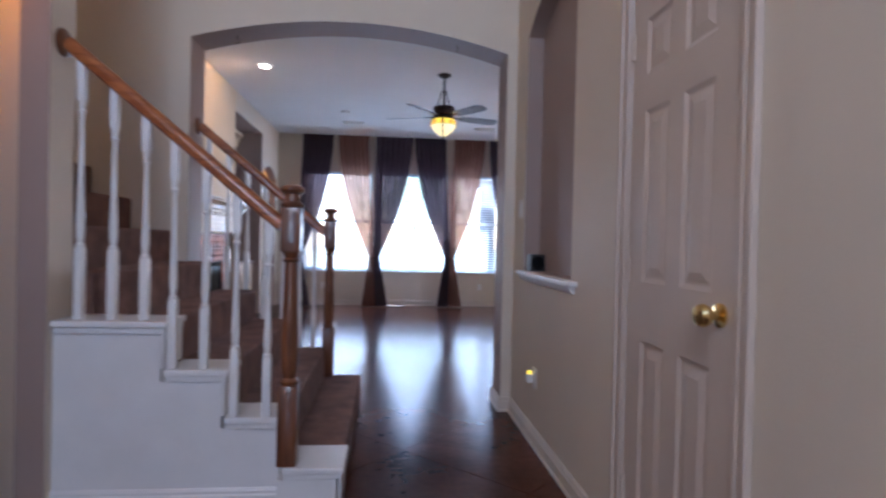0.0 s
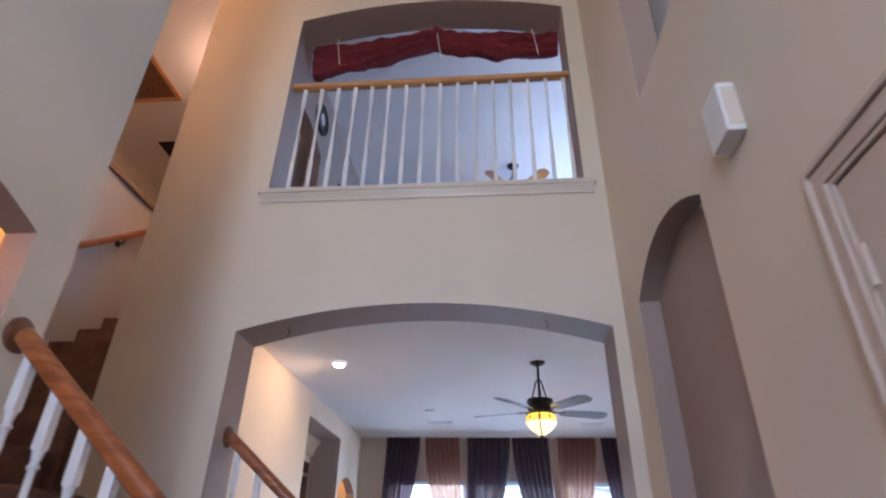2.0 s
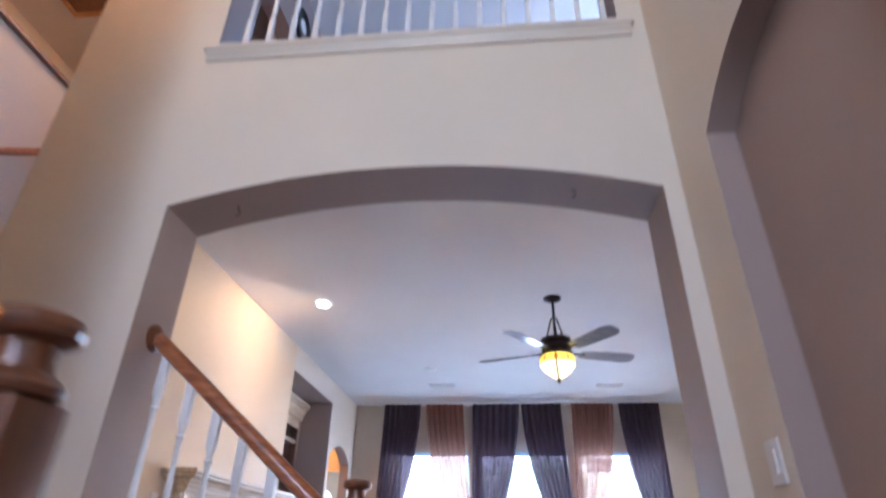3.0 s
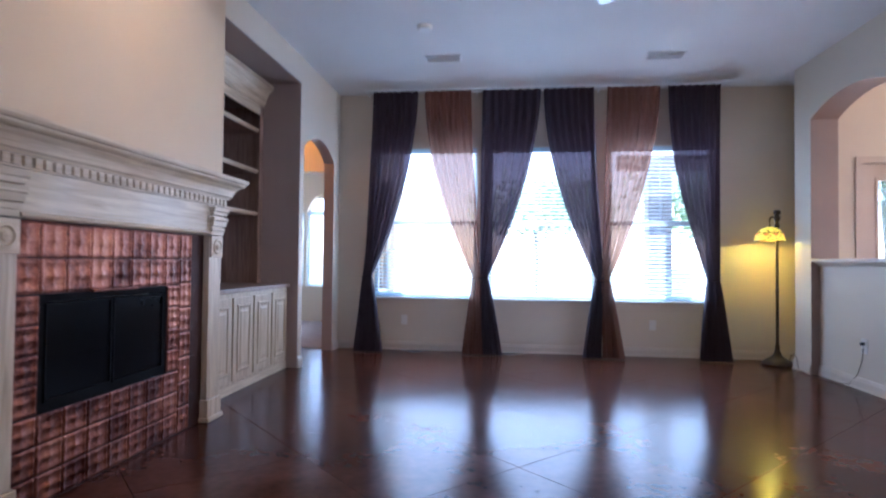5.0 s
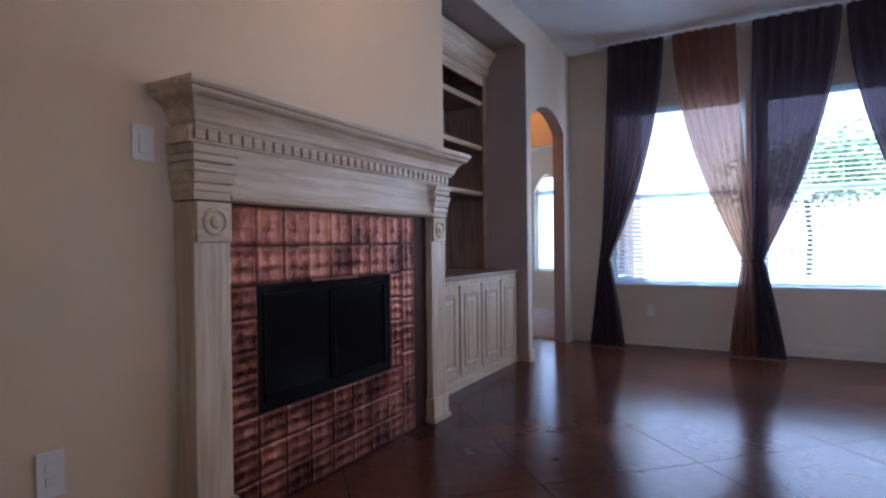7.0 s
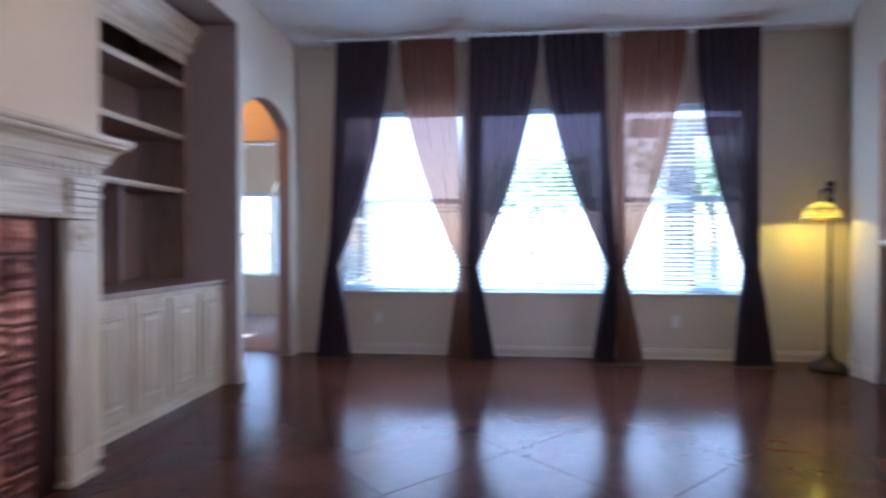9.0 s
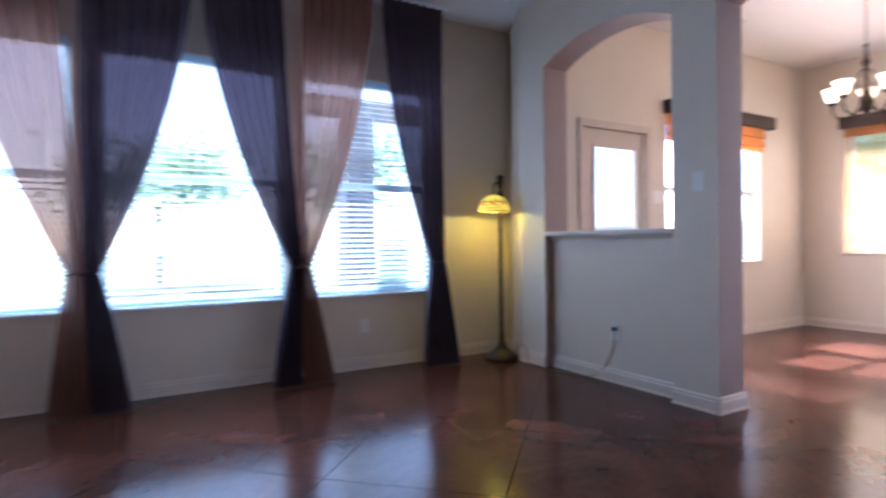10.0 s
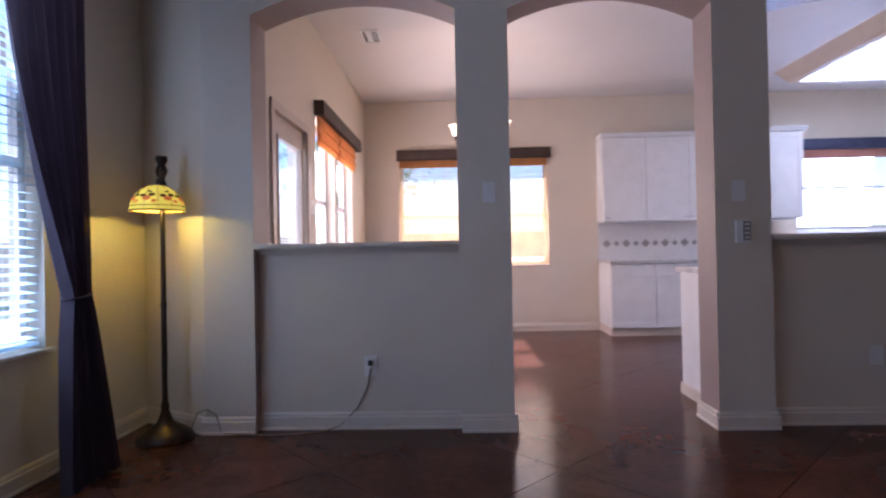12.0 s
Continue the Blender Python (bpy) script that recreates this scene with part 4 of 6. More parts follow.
def ceiling_fan(at, drop, blade_len, phase, blade_mat, label, strength, amber, lamp_name="fan_light"):
    x, y, z = at
    fn = thing("ceiling_fan", at, label, "ceiling fan", "ceiling fans")
    part("canopy", turned([(0.075, z), (0.075, z - 0.012), (0.05, z - 0.03), (0.02, z - 0.042)], (x, y, 0), 24), BRONZE, fn, smooth=True)
    mz = z - drop
    bm = bmesh.new()
    tube(bm, [(x, y, z - 0.03), (x, y, mz)], 0.012)
    for a in (30, 150, 270):
        c, s = math.cos(radians(a)), math.sin(radians(a))
        tube(bm, [(x + 0.02 * c, y + 0.02 * s, mz + 0.2), (x + 0.035 * c, y + 0.035 * s, mz + 0.17), (x + 0.09 * c, y + 0.09 * s, mz)], 0.007, 8)
    part("down_rod", bm, BRONZE, fn, smooth=True)
    part("motor", turned([(0.05, mz + 0.015), (0.12, mz + 0.01), (0.128, mz - 0.02), (0.11, mz - 0.03), (0.118, mz - 0.08), (0.10, mz - 0.10), (0.135, mz - 0.115), (0.13, mz - 0.13)], (x, y, 0), 28), BRONZE, fn, smooth=True)
    for k in range(5):
        a = radians(phase + 72 * k)
        m = Matrix.Translation((x, y, mz - 0.10)) @ Matrix.Rotation(a, 4, "Z")
        bm = boxed(0.10, 0.24, -0.018, 0.018, -0.006, 0.004, bevel=0.003)
        bm.transform(m)
        bl = part("blade_iron", bm, BRONZE, fn)
        bm = bmesh.new()
        prof = [(0.2, 0.05), (0.3, 0.06), (blade_len - 0.08, 0.07), (blade_len - 0.02, 0.055), (blade_len, 0.03)]
        edge = [(r, w) for r, w in prof] + [(r, -w) for r, w in reversed(prof)]
        lo = [bm.verts.new((r, w, -w * 0.22 - 0.004)) for r, w in edge]
        hi = [bm.verts.new((r, w, -w * 0.22 + 0.004)) for r, w in edge]
        bm.faces.new(lo), bm.faces.new(list(reversed(hi)))
        for i in range(len(edge)):
            j = (i + 1) % len(edge)
            bm.faces.new((lo[i], lo[j], hi[j], hi[i]))
        bm.transform(m)
        part("blade", bm, blade_mat, fn, "fan blade with the window's reflection put into its grey colour" if amber else "")
    if amber:
        part("glass_bowl", turned([(0.142, mz - 0.195), (0.136, mz - 0.215), (0.115, mz - 0.245), (0.085, mz - 0.275), (0.05, mz - 0.302), (0.02, mz - 0.318)], (x, y, 0), 28), AMBERHOT, fn, "lit cream and amber glass bowl", True)
        part("leaf_band", turned([(0.122, mz - 0.128), (0.133, mz - 0.145), (0.14, mz - 0.17), (0.142, mz - 0.195)], (x, y, 0), 28), AMBER, fn, "yellow glass band", True)
        bm = bmesh.new()
        for a in (0, 120, 240):
            c, s = math.cos(radians(a + 20)), math.sin(radians(a + 20))
            tube(bm, [(x + r * c, y + r * s, mz - h) for r, h in ((0.124, 0.128), (0.136, 0.145), (0.144, 0.17), (0.146, 0.195), (0.139, 0.217), (0.088, 0.278), (0.02, 0.32))], 0.006, 6)
        lathe(bm, [(0.022, mz - 0.314), (0.015, mz - 0.326), (0.018, mz - 0.336), (0.0, mz - 0.356)], (x, y, 0), 12)
        part("strap", bm, BRONZE, fn, "bronze straps and finial", True)
        bm = bmesh.new()
        for r0, h0 in ((0.124, 0.129), (0.1435, 0.195)):
            tube(bm, [(x + r0 * math.cos(2 * math.pi * i / 28), y + r0 * math.sin(2 * math.pi * i / 28), mz - h0) for i in range(29)], 0.003, 5)
        for i in range(18):
            c, sn = math.cos(2 * math.pi * i / 18), math.sin(2 * math.pi * i / 18)
            tube(bm, [(x + r0 * c, y + r0 * sn, mz - h0) for r0, h0 in ((0.1235, 0.129), (0.1345, 0.145), (0.1412, 0.17), (0.143, 0.195))], 0.0018, 5)
        part("lead_came", bm, LEAD, fn, "dark lead lines")
        for i in range(9):
            bm = bmesh.new()
            m = Matrix.Translation((x, y, mz - 0.166)) @ Matrix.Rotation(2 * math.pi * (i + 0.5) / 9, 4, "Z") @ Matrix.Translation((0.1415, 0, 0)) @ Matrix.Rotation(radians(-14), 4, "Y")
            lathe(bm, [(0.021, -0.0015), (0.018, 0.0015), (0.0, 0.002)], (0, 0, 0), 10, pose(0, 0, 0, 0, 90, 0).to_3x3())
            bm.transform(m)
            part("glass_leaf", bm, ORANGEG, fn, "orange glass leaf")
        lamp(lamp_name, "POINT", pose(x, y, mz - 0.42), strength, (1.0, 0.72, 0.35), radius=0.1)
    else:
        for k in range(4):
            a = radians(90 * k + 20)
            part("glass_shade", turned([(0.02, mz - 0.13), (0.045, mz - 0.16), (0.055, mz - 0.22), (0.05, mz - 0.23)], (x + 0.09 * math.cos(a), y + 0.09 * math.sin(a), 0), 16), BULB, fn, "lit white glass shade", True)
        lamp(lamp_name, "POINT", pose(x, y, mz - 0.32), strength, (1.0, 0.86, 0.66), radius=0.08)


ceiling_fan((1.42, 8.0, C1), 0.375, 0.66, 88, FANBLADE, "dark bronze ceiling fan with amber glass bowl light", 0.03, True)
ceiling_fan((1.32, 8.5, C2), 0.34, 0.60, 20, OAKL, "oak bladed ceiling fan with lit glass shades upstairs", 0.4, False, "upper_fan_light")

for x, zz in ((-0.22, 2.535), (1.28, 2.565)):
    hk = thing("ceiling_hook", (x, WY + 0.12, zz), "small dark screw hook under the arch", "hook", "arch hooks")
    bm = bmesh.new()
    tube(bm, [(x, WY + 0.12, zz + 0.01), (x, WY + 0.12, zz - 0.02), (x + 0.014, WY + 0.12, zz - 0.032), (x + 0.012, WY + 0.12, zz - 0.05), (x - 0.004, WY + 0.12, zz - 0.056)], 0.003, 6)
    part("hook", bm, BRONZE, hk)

# upper hall: hatch, detector and its warm lamp
hc = tagged(part("ceiling_hatch", boxed(-3.12, -2.47, 6.17, 7.0, C2 - 0.015, C2 - 0.001), OAKZ), "brown attic hatch with trim in the ceiling", "hatch")
bm = bmesh.new()
for b in ((-3.17, -2.42, 6.12, 6.17), (-3.17, -2.42, 7.0, 7.05), (-3.17, -3.12, 6.17, 7.0), (-2.47, -2.42, 6.17, 7.0)):
    box(bm, *b, C2 - 0.025, C2 - 0.001, bevel=0.004)
part("hatch_trim", bm, OAKL, hc)
dt = tagged(part("smoke_detector", turned([(0.06, 0), (0.06, 0.02), (0.05, 0.035)], (-3.7, 7.35, 4.95), 24, pose(0, 0, 0, 0, 90, 0).to_3x3()), DOORP, smooth=True), "round cream smoke detector on the hall wall", "smoke detector")
lamp("upper_hall_light", "POINT", pose(-1.6, 6.7, 5.55), 2.3, (1.0, 0.58, 0.33), radius=0.12)
cl = thing("ceiling_lamp", (-1.6, 6.7, C2), "warm lit flush ceiling lamp in the upper hall", "ceiling lamp")
part("glass_dome", turned([(0.15, C2 - 0.03), (0.14, C2 - 0.07), (0.09, C2 - 0.11), (0.02, C2 - 0.125)], (-1.6, 6.7, 0), 24), FROST, cl, smooth=True)
part("pan", turned([(0.16, C2 - 0.001), (0.16, C2 - 0.03)], (-1.6, 6.7, 0), 24), BRASS, cl)

# flush lamp over the stair landing
sl = thing("ceiling_lamp", (-2.0, 4.45, C2), "warm lit flush ceiling lamp over the stair landing", "ceiling lamp", "ceiling lamps")
part("glass_dome", turned([(0.14, C2 - 0.02), (0.13, C2 - 0.06), (0.08, C2 - 0.10), (0.02, C2 - 0.11)], (-2.0, 4.45, 0), 24), FROST, sl, smooth=True)
part("pan", turned([(0.15, C2 - 0.0005), (0.15, C2 - 0.02)], (-2.0, 4.45, 0), 24), BRASS, sl)
lamp("landing_light", "POINT", pose(-2.0, 4.45, C2 - 0.22), 3.5, (1.0, 0.47, 0.17), radius=0.1)

# ---- living room: fireplace ----


def fireplace():
    mp = thing("mantelpiece", (-1.1, 8.06, 0), "antiqued cream wooden mantelpiece with dentil moulding", "mantelpiece")
    for y0, y1 in ((7.195, 7.345), (8.765, 8.915)):
        lg = part("leg", boxed(LW + 0.001, -1.045, y0, y1, 0.14, 1.20, bevel=0.005), ANTIQUEZ, mp, "cream glazed wooden pilaster")
        part("plinth", boxed(LW + 0.001, -1.03, y0 - 0.012, y1 + 0.012, 0.0, 0.14, bevel=0.006), ANTIQUEZ, mp)
        part("base_trim", boxed(LW + 0.001, -1.018, y0 - 0.022, y1 + 0.022, 0.0, 0.03, bevel=0.008), ANTIQUE, mp)
        bl = part("rosette_block", boxed(-1.05, -1.03, y0 + 0.004, y1 - 0.004, 1.06, 1.20, bevel=0.004), ANTIQUE, mp, "carved rosette block")
        turn = pose(0, 0, 0, 0, 90, 0).to_3x3()
        bm = bmesh.new()
        lathe(bm, [(0.05, 0), (0.05, 0.008), (0.04, 0.012), (0.034, 0.004), (0.024, 0.004), (0.018, 0.012), (0.0, 0.016)], (-1.031, (y0 + y1) / 2, 1.13), 24, turn)
        part("rosette", bm, ANTIQUE, bl, smooth=True)
    part("frieze", boxed(LW + 0.001, -1.045, 7.19, 8.92, 1.205, 1.40, bevel=0.003), ANTIQUE, mp, "broad cream frieze board")
    bm = bmesh.new()
    extrude_profile(bm, [(0, 0), (0.012, 0), (0.018, 0.008), (0.012, 0.02), (0, 0.024)], (-1.045, 7.345, 1.206), (-1.045, 8.765, 1.206), (1, 0, 0))
    part("bead", bm, ANTIQUE, mp)
    # stepped corbel blocks over the legs
    for y0, y1 in ((7.165, 7.36), (8.75, 8.945)):
        bm = bmesh.new()
        prof = [(0.0, 1.205), (0.012, 1.207), (0.014, 1.233), (0.02, 1.237), (0.02, 1.255), (0.008, 1.258), (0.008, 1.262), (0.026, 1.266), (0.03, 1.298),
                (0.037, 1.304), (0.037, 1.325), (0.012, 1.328), (0.012, 1.333), (0.03, 1.338), (0.032, 1.358), (0.042, 1.364), (0.042, 1.386)]
        rings = []
        for o, z in prof:
            ya, yb = y0 + 0.03 - o * 0.6, y1 - 0.03 + o * 0.6
            rings.append([bm.verts.new(c) for c in ((LW + 0.001, ya, z), (-1.045 + o, ya, z), (-1.045 + o, yb, z), (LW + 0.001, yb, z))])
        for p, q in zip(rings, rings[1:]):
            for i in range(4):
                bm.faces.new((p[i], p[(i + 1) % 4], q[(i + 1) % 4], q[i]))
        bm.faces.new(rings[0]), bm.faces.new(rings[-1])
        part("corbel", bm, ANTIQUE, mp, "stepped moulded corbel")
    part("dentil_band", boxed(LW + 0.001, -1.03, 7.17, 8.94, 1.40, 1.452), ANTIQUE, mp)
    n = 35
    for i in range(n):
        y = 7.178 + (8.932 - 7.178) * (i + 0.5) / n
        part("dentil", boxed(-1.031, -1.014, y - 0.0175, y + 0.0175, 1.408, 1.447, bevel=0.002), ANTIQUE, mp)
    crown = [(0, 0), (0.03, 0), (0.035, 0.012), (0.045, 0.02), (0.05, 0.035), (0.062, 0.06), (0.085, 0.082), (0.105, 0.09), (0.112, 0.098), (0.112, 0.108), (0.122, 0.112), (0.128, 0.124), (0.128, 0.138), (0, 0.138)]
    bm = bmesh.new()
    # three sides with mitred corners
    rings = []
    for u, w in crown:
        xo = -1.05 - 0.05 + u
        rings.append([bm.verts.new(c) for c in ((LW + 0.001, 7.215 - 0.0 - u * 0.85, 1.452 + w), (xo + 0.05, 7.215 - u * 0.85, 1.452 + w), (xo + 0.05, 8.945 + u * 0.85, 1.452 + w), (LW + 0.001, 8.945 + u * 0.85, 1.452 + w))])
    for a, b in zip(rings, rings[1:]):
        for i in range(3):
            bm.faces.new((a[i], a[i + 1], b[i + 1], b[i]))
    bm.faces.new(rings[0])
    part("crown_shelf", bm, ANTIQUE, mp, "moulded crown and mantel shelf")
    # copper tile surround
    ts = thing("tile_surround", (-1.1, 7.95, 0), "embossed copper tile surround of the fireplace", "tile surround")
    # Right backing stays bare near the leg: its dark colour paints shade there.
    for b in ((7.346, 7.50, 0, 1.204), (8.385, 8.764, 0, 1.204), (7.50, 8.385, 0.89, 1.204), (7.50, 8.385, 0, 0.385)):
        part("backing", boxed(LW + 0.001, -1.084, *b), COPPERD, ts, "dark copper joints and painted shade beside the right leg")

    def tile_mesh(w, h, seed):
        rnd = random.Random(seed)
        bm = bmesh.new()
        nx, ny = 22, 14
        g = []
        for j in range(ny + 1):
            row = []
            for i in range(nx + 1):
                u, v = i / nx * 2 - 1, j / ny * 2 - 1
                edge = min(1 - abs(u), 1 - abs(v))
                uu, vv = u, v
                r = math.hypot(uu * 0.8, vv)
                a = math.atan2(vv, uu)
                d = 0.009 * max(0, math.cos(4 * a)) * max(0, 1.15 - r) * r + 0.004 * math.exp(-((abs(vv) - 0.8) / 0.1) ** 2) + 0.006 * math.exp(-((abs(uu) - 0.9) / 0.12) ** 2) + 0.009 * math.exp(-(r / 0.22) ** 2)
                if edge < 0.04:
                    d = 0
                row.append(bm.verts.new((d + rnd.uniform(-0.0006, 0.0006), u * w / 2, v * h / 2)))
            g.append(row)
        for j in range(ny):
            for i in range(nx):
                bm.faces.new((g[j][i], g[j][i + 1], g[j + 1][i + 1], g[j + 1][i]))
        me = bpy.data.meshes.new("copper_tile")
        bm.to_mesh(me)
        bm.free()
        me.materials.append(COPPER)
        for f in me.polygons:
            f.use_smooth = True
        return me

    def lay(y0, y1, z0, z1, ny, nz, tag):
        w, h = (y1 - y0) / ny, (z1 - z0) / nz
        me = tile_mesh(w - 0.004, h - 0.004, tag)
        for i in range(ny):
            for j in range(nz):
                o = new("tile", me)
                o.parent = ts
                o.matrix_basis = world_of(ts).inverted() @ Matrix.Translation((-1.0835, y0 + w * (i + 0.5), z0 + h * (j + 0.5)))

    lay(7.35, 8.50, 0.893, 1.20, 8, 2, 1)
    lay(7.35, 7.495, 0.39, 0.89, 1, 4, 2)
    lay(8.392, 8.50, 0.39, 0.89, 1, 4, 3)
    lay(7.35, 8.50, 0.005, 0.384, 8, 3, 4)
    lay(8.503, 8.622, 0.005, 1.20, 1, 8, 5)
    # firebox
    fb = thing("firebox", (-1.2, 7.94, 0.385), "black metal firebox with dark smoked glass front", "fireplace")
    bm = bmesh.new()
    y0, y1, z0, z1 = 7.50, 8.385, 0.385, 0.89
    box(bm, -1.60, -1.58, y0, y1, z0, z1)
    for b in ((y0, y0 + 0.03, z0, z1), (y1 - 0.03, y1, z0, z1), (y0 + 0.03, y1 - 0.03, z1 - 0.035, z1), (y0 + 0.03, y1 - 0.03, z0, z0 + 0.04)):
        box(bm, -1.58, -1.088, *b)
    part("surround_frame", bm, SOOT, fb)
    for a, b in ((y0 + 0.032, 7.938), (7.947, y1 - 0.032)):
        dr = part("glass_door", boxed(-1.096, -1.09, a + 0.012, b - 0.012, z0 + 0.055, z1 - 0.05), SMOKED, fb, "smoked glass fire door")
        bm = bmesh.new()
        for q in ((a, a + 0.012, z0 + 0.042, z1 - 0.037), (b - 0.012, b, z0 + 0.042, z1 - 0.037), (a + 0.012, b - 0.012, z0 + 0.042, z0 + 0.055), (a + 0.012, b - 0.012, z1 - 0.05, z1 - 0.037)):
            box(bm, -1.10, -1.082, *q)
        part("door_frame", bm, SOOT, dr)
    part("lintel_trim", boxed(-1.082, -1.06, 7.78, 8.1, 0.888, 0.9, bevel=0.003), COPPER, fb)


fireplace()
plate("light_switch", (LW, 7.085, 1.387), (1, 0, 0), 0.075, 0.118, "white light switch beside the mantelpiece")
plate("outlet", (LW, 6.795, 0.40), (1, 0, 0), 0.075, 0.135, "white wall outlet beside the fireplace", "outlet")

# ---- living room: built-in bookcase ----


def bookcase():
    y0, y1 = 9.112, 10.590
    cb = thing("base_cabinet", (-1.5, 9.85, 0), "antiqued cream base cabinet with four panelled doors", "cabinet")
    part("body", boxed(-1.94, -1.262, y0, y1, 0.07, 0.785), ANTIQUEZ, cb)
    part("toe_kick", boxed(-1.94, -1.255, y0, y1, 0.0, 0.07, bevel=0.003), ANTIQUE, cb)
    w = (y1 - y0 - 0.03) / 4
    for i in range(4):
        a = y0 + 0.015 + w * i + 0.012
        b = a + w - 0.024
        d = part("door", boxed(-1.2615, -1.245, a, b, 0.10, 0.745, bevel=0.003), ANTIQUEZ, cb, "cream glazed panel door")
        bm = bmesh.new()
        vs = []
        for inset, x in ((0.055, -1.2445), (0.062, -1.236), (0.075, -1.236), (0.082, -1.2435), (0.1, -1.2435), (0.118, -1.238)):
            vs.append([bm.verts.new((x, yy, zz)) for yy, zz in ((a + inset, 0.10 + inset), (b - inset, 0.10 + inset), (b - inset, 0.745 - inset), (a + inset, 0.745 - inset))])
        for p, q in zip(vs, vs[1:]):
            for k in range(4):
                bm.faces.new((p[k], p[(k + 1) % 4], q[(k + 1) % 4], q[k]))
        bm.faces.new(vs[-1])
        part("panel_moulding", bm, ANTIQUEZ, d)
    tp = tagged(part("countertop", boxed(-1.945, -1.225, y0, y1, 0.786, 0.82, bevel=0.006), BOOKWOOD), "taupe stained wooden top of the base cabinet", "countertop")
    bc = thing("bookcase", (-1.75, 9.85, 0.82), "empty taupe glazed built-in bookcase with shelves", "bookcase")
    part("back_panel", boxed(-1.945, -1.93, y0, y1, 0.821, 2.78), BOOKWOOD, bc)
    for a, b in ((y0, y0 + 0.02), (y1 - 0.02, y1)):
        part("side_panel", boxed(-1.93, -1.551, a, b, 0.821, 2.55), BOOKWOOD, bc)
    for a, b in ((y0, y0 + 0.075), (y1 - 0.075, y1)):
        part("stile", boxed(-1.55, -1.528, a, b, 0.821, 2.55, bevel=0.003), BOOKWOOD, bc)
    for z in (1.485, 1.895, 2.295):
        part("shelf", boxed(-1.93, -1.56, y0 + 0.021, y1 - 0.021, z, z + 0.022), BOOKWOOD, bc)
        bm = bmesh.new()
        extrude_profile(bm, [(0, 0), (0.01, 0.002), (0.016, 0.012), (0.022, 0.02), (0.022, 0.036), (0, 0.036)], (-1.56, y0 + 0.076, z - 0.012), (-1.56, y1 - 0.076, z - 0.012), (1, 0, 0))
        part("shelf_edge", bm, ANTIQUE, bc, "cream moulded shelf edge")
    part("divider", boxed(-1.93, -1.565, 9.84, 9.86, 0.822, 1.48), BOOKWOOD, bc)
    part("header", boxed(-1.55, -1.528, y0 + 0.076, y1 - 0.076, 2.46, 2.55), ANTIQUE, bc)
    bm = bmesh.new()
    extrude_profile(bm, [(-0.02, 0), (0.008, 0), (0.012, 0.02), (0.02, 0.03), (0.03, 0.08), (0.055, 0.13), (0.085, 0.16), (0.095, 0.17), (0.095, 0.21), (-0.02, 0.21)], (-1.528, y0, 2.551), (-1.528, y1, 2.551), (1, 0, 0))
    part("crown", bm, ANTIQUE, bc, "cream moulded crown")


bookcase()

# ---- living room: windows, blinds and curtains ----


def window_y(name, x0, x1, z0, z1, y, split, label):
    """A sash window in a wall that runs along x; y is the room side of the frame."""
    wd = tagged(new(name), label, "window", "", "structure")
    wd.matrix_world = pose((x0 + x1) / 2, y, z0)
    f = 0.045
    bm = bmesh.new()
    for b in ((x0, x0 + f, z0, z1), (x1 - f, x1, z0, z1), (x0 + f, x1 - f, z0, z0 + f), (x0 + f, x1 - f, z1 - f, z1), (x0 + f, x1 - f, split - 0.025, split + 0.025)):
        box(bm, b[0], b[1], y, y + 0.05, b[2], b[3])
    part("window_frame", bm, WHITE, wd)
    for a, b in ((z0 + f, split - 0.025), (split + 0.025, z1 - f)):
        p = part("pane", boxed(x0 + f, x1 - f, y + 0.022, y + 0.027, a, b), PANE, wd)
        p.visible_shadow = False
    return wd


SLATS = {}


def blind_y(x0, x1, z0, z1, y, tilt, pitch=0.043):
    bl = thing("window_blind", ((x0 + x1) / 2, y, z1), "white horizontal slat blind, lowered with open slats", "window blind", "window blinds")
    part("head_rail", boxed(x0, x1, y - 0.028, y + 0.028, z1 - 0.05, z1), BLINDM, bl)
    part("bottom_rail", boxed(x0, x1, y - 0.025, y + 0.025, z0, z0 + 0.018, bevel=0.004), BLINDM, bl)
    w = round(x1 - x0, 3)
    if w not in SLATS:
        bm = bmesh.new()
        box(bm, -w / 2, w / 2, -0.025, 0.025, -0.0014, 0.0014)
        bm.transform(Matrix.Rotation(radians(tilt), 4, "X"))
        me = bpy.data.meshes.new("slat")
        bm.to_mesh(me)
        bm.free()
        me.materials.append(BLINDM)
        SLATS[w] = me
    z = z0 + 0.04
    while z < z1 - 0.06:
        o = new("slat", SLATS[w])
        o.parent = bl
        o.matrix_basis = Matrix.Translation((0, 0, z - z1))
        z += pitch
    for x in (x0 + 0.15, (x0 + x1) / 2, x1 - 0.15):
        for d in (-0.026, 0.026):
            bm = bmesh.new()
            tube(bm, [(x, y + d, z0 + 0.01), (x, y + d, z1 - 0.03)], 0.0012, 5)
            part("ladder_cord", bm, BLINDM, bl)


for i, (a, b) in enumerate(WINS):
    window_y("window_%d" % (i + 1), a, b, 0.62, 2.40, NY + 0.09, 1.21 + 0.3, "white framed sash window behind lowered blinds")
    blind_y(a + 0.012, b - 0.012, 0.635, 2.395, NY + 0.045, 13)
    bm = bmesh.new()
    box(bm, a - 0.035, b + 0.035, NY - 0.03, NY + 0.09, 0.602, 0.6195, bevel=0.004)
    tagged(part("window_sill", bm, WHITE), "white painted window sill", "sill", "", "structure")


